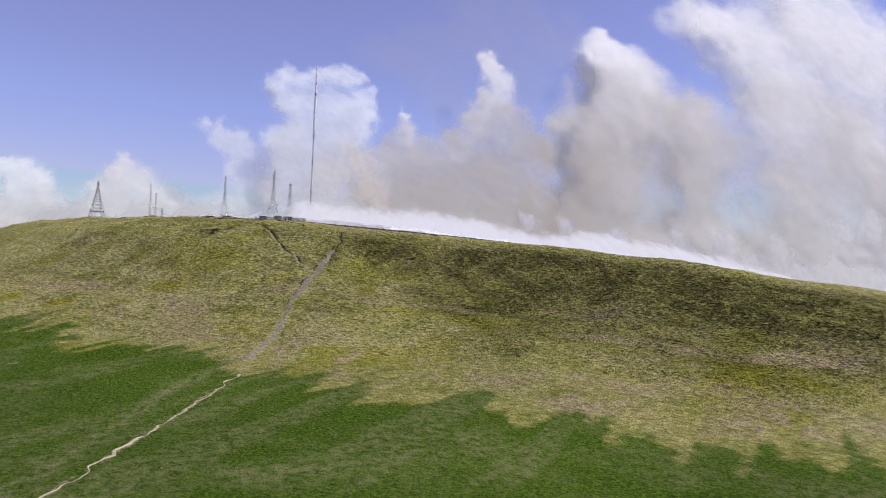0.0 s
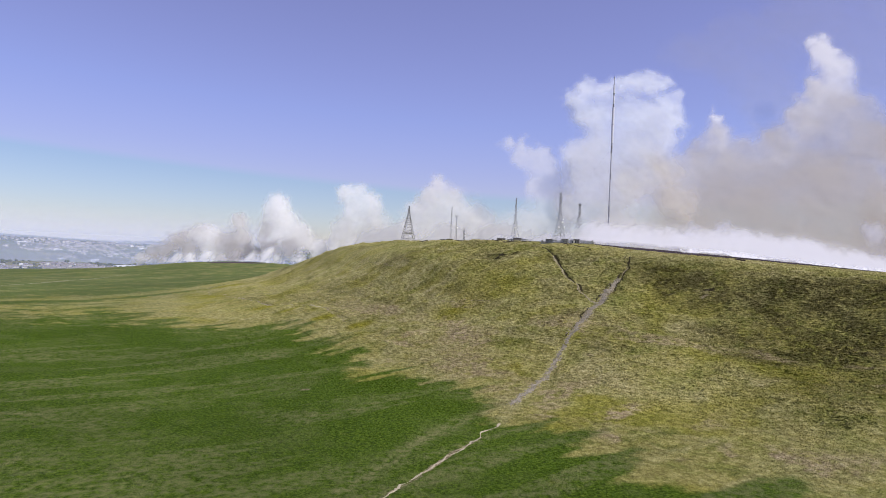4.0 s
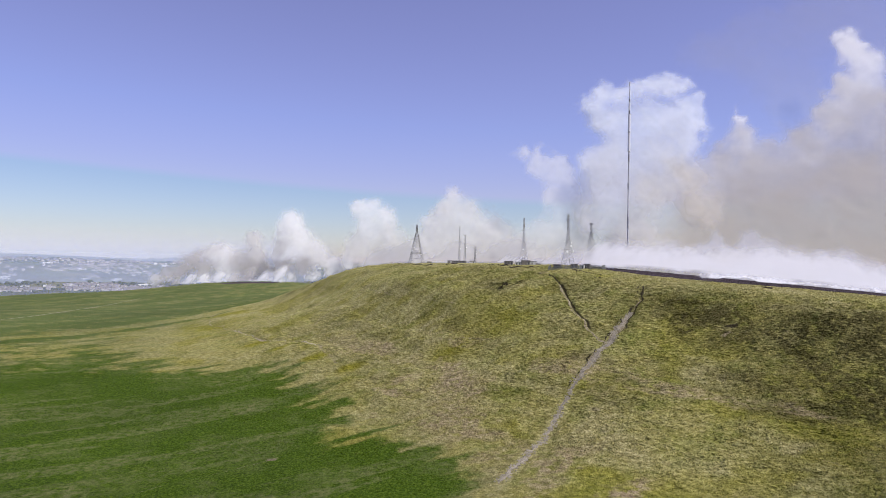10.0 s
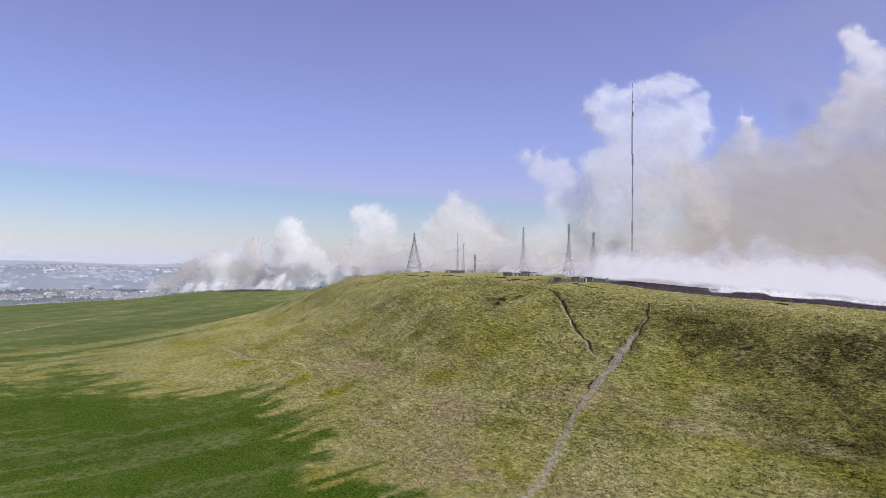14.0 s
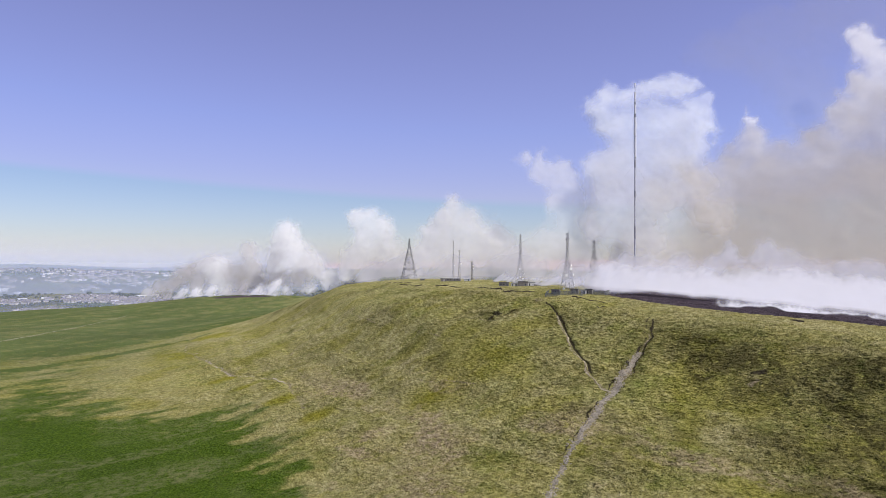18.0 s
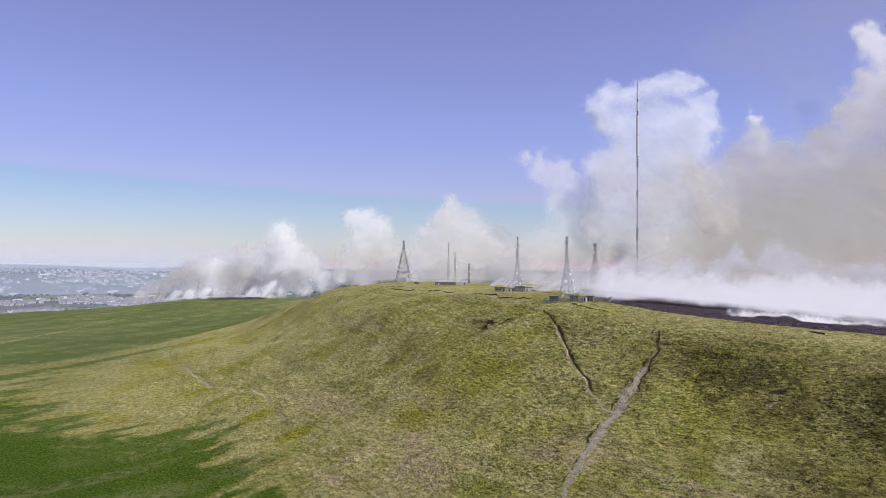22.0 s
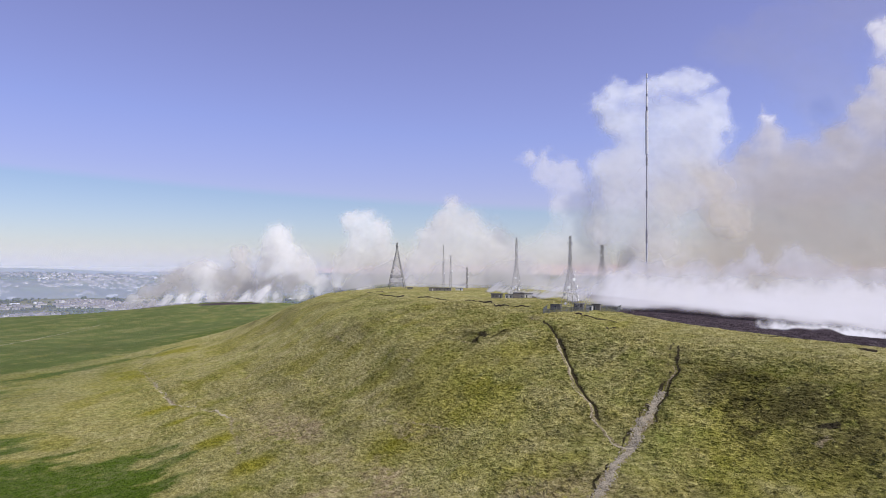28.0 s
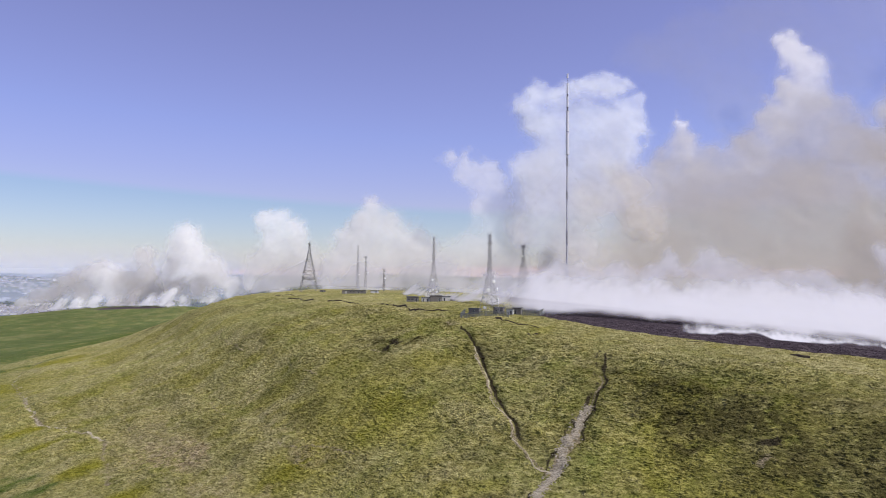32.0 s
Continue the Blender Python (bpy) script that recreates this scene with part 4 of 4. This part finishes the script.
def far_trees(count):
    rng = np.random.default_rng(31)
    r, q = rng.uniform(2300, 4700, count * 5), np.radians(rng.uniform(-44, -6, count * 5))
    x, y = -80 + r * np.sin(q), r * np.cos(q)
    keep = np.abs(fractal(x * .7, y * 1.8, 170, 3, 33)) < .07
    x, y = x[keep][:count], y[keep][:count]
    z, k = relief(x, y), len(x)
    size = rng.uniform(4, 9, k)
    lay = [(q, f, h) for f, h in ((.7, 0), (1.0, .45), (.6, .95)) for q in range(6)]
    verts = np.stack([np.stack([x + size * f * rng.uniform(.7, 1.3, k) * math.cos(q * 1.047), y + size * f * rng.uniform(.7, 1.3, k) * math.sin(q * 1.047), z - .5 + size * h * rng.uniform(.8, 1.2, k)], -1) for q, f, h in lay], 1)
    base = np.arange(k)[:, None, None] * 18
    quads = [[a * 6 + q, a * 6 + (q + 1) % 6, a * 6 + 6 + (q + 1) % 6, a * 6 + 6 + q] for a in (0, 1) for q in range(6)] + [[12, 13, 14, 15], [15, 16, 17, 12]]
    me = mesh_from("far_woods", verts.reshape(-1, 3), (base + np.array(quads)).reshape(-1, 4))
    me.materials.append(TREES)
    tagged(new("far_woods", me), "dark hedges and copses across the distant valley", "woodland", kind="stuff")


far_trees(5200)


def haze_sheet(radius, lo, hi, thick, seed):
    """Sunlit summer haze hanging over the valley, tinted into a sheet, thinning upwards."""
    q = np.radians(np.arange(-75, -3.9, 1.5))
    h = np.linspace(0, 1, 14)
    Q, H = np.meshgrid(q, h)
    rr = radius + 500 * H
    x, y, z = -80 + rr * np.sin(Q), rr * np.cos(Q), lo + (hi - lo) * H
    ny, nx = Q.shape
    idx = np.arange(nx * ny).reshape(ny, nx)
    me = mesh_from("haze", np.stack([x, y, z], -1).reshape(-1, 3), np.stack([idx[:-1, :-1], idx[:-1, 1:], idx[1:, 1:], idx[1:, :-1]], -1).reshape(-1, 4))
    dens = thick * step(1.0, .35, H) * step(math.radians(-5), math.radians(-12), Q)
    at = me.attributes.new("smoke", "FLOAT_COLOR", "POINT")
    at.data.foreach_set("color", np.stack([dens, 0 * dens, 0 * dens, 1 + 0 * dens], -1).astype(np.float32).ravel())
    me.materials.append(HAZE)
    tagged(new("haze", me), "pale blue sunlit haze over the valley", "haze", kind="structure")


# added tinted sheets that paint the blue of distance over the valley
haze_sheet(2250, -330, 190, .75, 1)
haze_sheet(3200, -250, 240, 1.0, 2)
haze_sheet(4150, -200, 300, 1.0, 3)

# ---- stones in the gully ----
def gully_stones(count=4600):
    rng = np.random.default_rng(9)
    line = np.array(GULLY_EAST, float)
    k = rng.integers(2, len(line) - 2, count * 2)
    f = rng.random(count * 2)[:, None]
    p = line[k] * (1 - f) + line[k + 1] * f + rng.normal(0, .85, (count * 2, 2)) * rng.uniform(.3, 1.3, (count * 2, 1))
    p += 2.4 * np.stack([fractal(p[:, 0], p[:, 1], 9, 3, 181), fractal(p[:, 0], p[:, 1], 9, 3, 187)], -1)
    x, y = p[:count, 0], p[:count, 1]
    z = relief(x, y)
    size = rng.uniform(.08, .40, count)
    local = np.array([(-1, -1, -.6), (1, -1, -.6), (1, 1, -.6), (-1, 1, -.6), (-.7, -.7, .7), (.7, -.7, .7), (.7, .7, .7), (-.7, .7, .7)])
    a = rng.uniform(0, 6.28, count)
    off = local[None] * size[:, None, None] * rng.uniform(.7, 1.3, (count, 8, 3))
    c, s = np.cos(a)[:, None], np.sin(a)[:, None]
    verts = np.stack([x[:, None] + c * off[..., 0] - s * off[..., 1], y[:, None] + s * off[..., 0] + c * off[..., 1], z[:, None] + off[..., 2] * .7], -1)
    base = np.arange(count)[:, None, None] * 8
    me = mesh_from("gully_stones", verts.reshape(-1, 3), (base + np.array([[0, 1, 5, 4], [1, 2, 6, 5], [2, 3, 7, 6], [3, 0, 4, 7], [4, 5, 6, 7]])).reshape(-1, 4))
    me.shade_flat()
    me.materials.append(STONE)
    tagged(new("gully_stones", me), "loose grey-brown gritstone lying in the gully", "stones", kind="stuff")


gully_stones()

# ---- smoke ----
def smoke_plume(label, a, b, blobs, material, layers=3, step_m=7.0, bulge=.16, seed=0, gap=45, bank=None, lean=.55, hug=False, crease=.02):
    """A bank of smoke between the plan points a and b: billowing sheets one behind another.
    blobs: (along, height, radius, soot_shade) of its puffs in metres; the last mixes brown smoke with painted sunlit
    tops and shaded bases."""
    along = Vector((b[0] - a[0], b[1] - a[1], 0)).normalized()
    toward = Vector((along.y, -along.x, 0))
    root = new("smoke_plume")
    root.matrix_world = Matrix.Translation((a[0], a[1], 0)) @ Matrix((along, -toward, (0, 0, 1))).transposed().to_4x4()
    tagged(root, label, "smoke", "smoke of the moor fire", "stuff")
    big, mean = max(p[2] for p in blobs), sum(p[2] for p in blobs) / len(blobs)
    u0, u1 = min(p[0] - 1.6 * p[2] for p in blobs), max(p[0] + 1.6 * p[2] for p in blobs)
    v0, v1 = min(p[1] - 1.6 * p[2] for p in blobs), max(p[1] + 1.6 * p[2] for p in blobs)
    base = ground_at((a[0] + b[0]) / 2, (a[1] + b[1]) / 2)
    if bank:
        v0, bulge = (-3.0 if hug else min(v0, base - 40)), .08
        v1, big = max(v1, bank[0] + .6 * bank[1] + bank[2]), max(big, .8 * bank[0])
        base = 0.0 if hug else base
    for k in range(layers):
        U, V = np.meshgrid(np.arange(u0, u1 + step_m, step_m), np.arange(v0, v1 + step_m, step_m))
        wu = U + .55 * mean * fractal(U, V, 1.1 * mean, 4, seed + 7 * k) + .25 * mean * fractal(U, V, .35 * mean, 3, seed + 91 + k)
        wv = V + .55 * mean * fractal(U, V, 1.1 * mean, 4, seed + 31 + 7 * k) + .25 * mean * fractal(U, V, .35 * mean, 3, seed + 47 + k)
        lumps = .45 - 2.2 * np.abs(fractal(wu, wv, .8 * mean, 3, seed + 17 + k))
        clear, depth, weight, soot_shade_sum = np.ones(U.shape), np.zeros(U.shape), np.full(U.shape, 1e-6), np.zeros(U.shape)
        for pu, pv, pr, ps in blobs:
            q = np.hypot(wu - pu, wv - pv) / pr
            clear = clear * (1 - step(1.6, 0, q))
            near_by = 1 / (.25 + q * q) ** 2
            weight, soot_shade_sum = weight + near_by, soot_shade_sum + near_by * ps
            depth = depth + (pr * np.sqrt(np.clip(1 - (q / 1.3) ** 2, 0, 1))) ** 4
        if bank:
            brim = bank[0] + bank[1] * fractal(U, V * .4, 90, 4, seed + 71 + 5 * k)
            ramp_m = min(60, .15 * (u1 - u0)) if hug else 60
            ends = step(u0, u0 + ramp_m, U) * step(u1, u1 - ramp_m, U)
            clear = clear * (1 - ends * step(brim + bank[2], brim - bank[2], wv))
        depth = depth ** .25
        density = 1 - clear
        density = density if hug else step(.08, 1.2, density + .2 * lumps * (1.1 - density) * step(0, .4, density))
        floor = np.zeros(U.shape)
        if hug:
            line = [(a[0] + u * along.x + (6 + k * gap) * -toward.x, a[1] + u * along.y + (6 + k * gap) * -toward.y) for u in U[0]]
            floor = np.tile(relief(np.array([p[0] for p in line]), np.array([p[1] for p in line])), (U.shape[0], 1))
            density = density * ends * step(-.3, .14 * bank[0] + 1, V + 2.0 * fractal(U, V, 14, 3, seed + 3))
        W = -bulge * depth - crease * mean * lumps * density + k * gap + lean * (V - base)
        soot_shade = soot_shade_sum / weight
        ny, nx = U.shape
        keep = density > .004
        idx = np.arange(nx * ny).reshape(ny, nx)
        quads = np.stack([idx[:-1, :-1], idx[:-1, 1:], idx[1:, 1:], idx[1:, :-1]], -1).reshape(-1, 4)
        quads = quads[keep.ravel()[quads].all(1)]
        used, inverse = np.unique(quads.ravel(), return_inverse=True)
        co = np.stack([U, W, V + floor], -1).reshape(-1, 3)[used]
        me = bpy.data.meshes.new("billow")
        me.from_pydata(co.tolist(), [], inverse.reshape(-1, 4).tolist())
        me.shade_smooth()
        at = me.attributes.new("smoke", "FLOAT_COLOR", "POINT")
        at.data.foreach_set("color", np.stack([density, soot_shade, 0 * soot_shade, 1 + 0 * soot_shade], -1).reshape(-1, 4)[used].astype(np.float32).ravel())
        me.materials.append(material)
        ob = new("billow", me)
        ob.parent = root
    return root


smoke_plume("low grey-brown smoke rolling off the burning moor edge", (-760, 1600), (-420, 1640), [
    (-31, -59, 18, .5), (-1, -46, 25, .9), (32, -30, 29, 1.1), (61, -5, 32, 1.2), (87, -32, 32, .9), (100, 17, 29, .6), (130, 9, 35, .2), (140, -29, 32, .2),
    (164, -5, 35, .9), (193, -32, 34, 1.3), (208, 9, 38, .8), (228, -29, 34, 1.3), (196, 51, 29, .6), (87, -51, 14, -.2), (153, -51, 16, -.2)], SMOKE_WHITE, seed=1, layers=3, gap=30, step_m=4, lean=.5)
smoke_plume("billowing white smoke column above the burning moor edge", (-520, 1500), (-200, 1500), [
    (72, 93, 33, 0), (55, 63, 35, .1), (93, 52, 37, .1), (48, 21, 35, .6), (82, 16, 26, -.2), (124, 21, 32, .3), (58, -18, 32, 1.3), (109, -17, 31, 1.0),
    (148, 3, 26, .4), (173, -14, 26, .1), (203, -14, 31, 0), (134, -40, 16, -.2), (84, -45, 14, -.2), (177, -37, 17, -.2)], SMOKE_WHITE, seed=2, layers=3, gap=30, step_m=4, lean=.5)
smoke_plume("tall rounded white smoke column behind the hill end", (-400, 1450), (0, 1450), [
    (107, 123, 26, 0), (141, 132, 32, 0), (181, 110, 29, .1), (135, 78, 46, .1), (186, 66, 36, .3), (132, 31, 41, .4), (198, 25, 43, .5), (97, 22, 25, .4),
    (239, 0, 42, .4), (154, -15, 37, .3), (102, -8, 28, .1)], SMOKE_WHITE, seed=3, layers=2, gap=30, step_m=4, lean=.5)
smoke_plume("thin pale pinkish smoke veil behind the slim masts", (-150, 1400), (250, 1400), [
    (90, 150, 23, .4), (70, 111, 42, .5), (123, 119, 45, .6), (41, 92, 32, .4), (172, 86, 45, .6), (83, 60, 59, .5), (156, 38, 58, .5), (34, 38, 49, .4),
    (11, -1, 43, .4), (218, 24, 53, .5), (95, -8, 57, .4)], SMOKE_VEIL, seed=4, layers=2, step_m=5, lean=.5)
smoke_plume("ragged pale smoke drifting up beside the column", (0, 1300), (400, 1300), [
    (84, 250, 26, 0), (128, 236, 32, 0), (110, 205, 34, .1), (150, 205, 36, .1), (172, 225, 34, 0), (182, 175, 43, .2), (146, 144, 38, .3), (198, 120, 52, .4), (125, 72, 55, .5), (77, 35, 50, .5),
    (191, 50, 67, .5)], SMOKE_VEIL, seed=5, layers=1, step_m=5, lean=.5, bank=(20, 30, 45))
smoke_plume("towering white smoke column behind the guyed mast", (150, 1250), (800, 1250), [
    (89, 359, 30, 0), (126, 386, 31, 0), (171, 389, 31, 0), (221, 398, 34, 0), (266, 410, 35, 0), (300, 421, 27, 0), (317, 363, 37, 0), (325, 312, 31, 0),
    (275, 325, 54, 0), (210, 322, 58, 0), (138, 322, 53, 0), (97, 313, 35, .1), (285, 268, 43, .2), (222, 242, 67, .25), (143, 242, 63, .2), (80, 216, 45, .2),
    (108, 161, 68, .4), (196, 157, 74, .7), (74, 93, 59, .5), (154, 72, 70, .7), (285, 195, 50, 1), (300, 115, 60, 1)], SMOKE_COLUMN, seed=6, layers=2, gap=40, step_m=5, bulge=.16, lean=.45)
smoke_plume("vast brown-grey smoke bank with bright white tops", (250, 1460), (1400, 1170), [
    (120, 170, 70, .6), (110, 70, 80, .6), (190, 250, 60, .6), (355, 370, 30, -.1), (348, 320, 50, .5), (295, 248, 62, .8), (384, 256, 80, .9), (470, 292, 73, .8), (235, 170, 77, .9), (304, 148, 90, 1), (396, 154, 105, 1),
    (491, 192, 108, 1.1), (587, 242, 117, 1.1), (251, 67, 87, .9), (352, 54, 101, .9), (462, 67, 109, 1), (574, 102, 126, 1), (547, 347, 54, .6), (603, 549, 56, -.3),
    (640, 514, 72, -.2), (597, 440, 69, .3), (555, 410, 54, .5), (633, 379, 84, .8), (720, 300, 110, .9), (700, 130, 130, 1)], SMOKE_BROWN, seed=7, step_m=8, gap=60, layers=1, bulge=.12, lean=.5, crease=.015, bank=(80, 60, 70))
# values below zero paint the sun's glare into the crown
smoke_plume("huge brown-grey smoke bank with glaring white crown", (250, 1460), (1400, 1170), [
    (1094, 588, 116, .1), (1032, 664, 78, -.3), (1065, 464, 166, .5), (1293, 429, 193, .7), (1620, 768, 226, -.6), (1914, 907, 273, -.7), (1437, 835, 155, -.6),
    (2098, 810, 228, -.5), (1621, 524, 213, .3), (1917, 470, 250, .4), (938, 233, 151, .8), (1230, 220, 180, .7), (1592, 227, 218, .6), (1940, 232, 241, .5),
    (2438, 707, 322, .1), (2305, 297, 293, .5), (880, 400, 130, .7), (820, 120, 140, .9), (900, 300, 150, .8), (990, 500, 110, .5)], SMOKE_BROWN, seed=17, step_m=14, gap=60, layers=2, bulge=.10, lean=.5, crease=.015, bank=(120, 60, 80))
smoke_plume("thin grey smoke veil drifting high over the plateau", (450, 1500), (1600, 1300), [
    (200, 560, 170, .9), (420, 640, 190, .9), (620, 480, 190, 1), (330, 420, 120, .9), (760, 700, 220, .8), (520, 850, 200, .8)], SMOKE_THIN, seed=18, step_m=14, layers=1, lean=.5)
smoke_plume("dense white smoke lying behind the burnt plateau", (-20, 890), (1280, 700), [
    (66, -6, 20, .2), (103, 9, 20, .2), (140, 11, 22, .2), (174, 26, 22, .1), (206, 17, 23, .1), (246, 24, 24, .1), (285, 18, 22, .1), (307, 31, 21, 0),
    (342, 36, 24, 0), (368, 19, 28, .1), (402, 12, 28, .1), (443, 16, 27, 0), (479, 12, 30, 0), (561, 43, 28, 0), (632, 39, 28, .1), (740, 25, 34, 0),
    (873, 32, 38, 0), (978, 26, 40, 0), (1118, 22, 50, .1), (1298, 66, 47, 0), (1386, 83, 57, 0)], SMOKE_LOW, seed=8, step_m=5, bank=(6, 24, 30), layers=1, lean=.3)
smoke_plume("low white smoke creeping over the cabins' far side", (-46, 666), (20, 466), [(4, 2, 3, .0), (70, 4, 6, .0), (140, 4, 7, .0), (204, 2, 3, .0)], SMOKE_LOW, seed=9, step_m=1.6, bank=(9, 7, 6), layers=1, lean=1.4, hug=True)
smoke_plume("low white smoke drifting over the burnt heather", (-30, 464), (462, 276), [(4, 2, 4, .0), (110, 5, 8, .1), (260, 6, 10, .1), (400, 6, 12, .1), (520, 3, 5, .0)], MIST, seed=10, step_m=2.0, bank=(26, 14, 12), layers=1, lean=2.6, hug=True)
smoke_plume("thin grey veil of smoke over the smouldering heather", (40, 444), (470, 274), [(4, 1, 2, .2), (200, 3, 5, .2), (500, 2, 4, .2)], SMOKE_VEIL, seed=11, step_m=1.6, bank=(13, 9, 9), layers=1, lean=2.5, hug=True)
smoke_plume("thin wisps of white smoke on the burnt strip", (64, 398), (250, 325), [(4 + 13 * k, .9 + .5 * math.sin(k * 1.7), 1.3 + .6 * math.sin(k * 2.3), .0) for k in range(14)], WISP, seed=12, step_m=.5, layers=1, lean=1.4, bank=(3.4, 3.2, 3.0), hug=True)
smoke_plume("pale pinkish smoke haze low behind the slim masts", (-250, 990), (60, 770), [(20, 6, 12, .4), (110, 14, 22, .5), (200, 12, 22, .5), (300, 16, 24, .5), (370, 8, 14, .4)], SMOKE_VEIL, seed=15, step_m=4, bank=(26, 16, 22), layers=1, lean=.6, hug=True)
smoke_plume("white smoke fringe rising from the burning field edge", (-735, 1495), (-400, 1395), [
    (10, 4, 8, .6), (40, 9, 12, .8), (75, 12, 14, .1), (110, 10, 14, -.2), (150, 14, 16, -.1), (190, 10, 14, .7), (225, 16, 18, 1.0), (265, 12, 15, -.2),
    (300, 18, 20, -.2), (340, 8, 10, 0)], SMOKE_WHITE, seed=16, step_m=3, bank=(5, 10, 7), layers=2, gap=10, lean=1.0, hug=True)
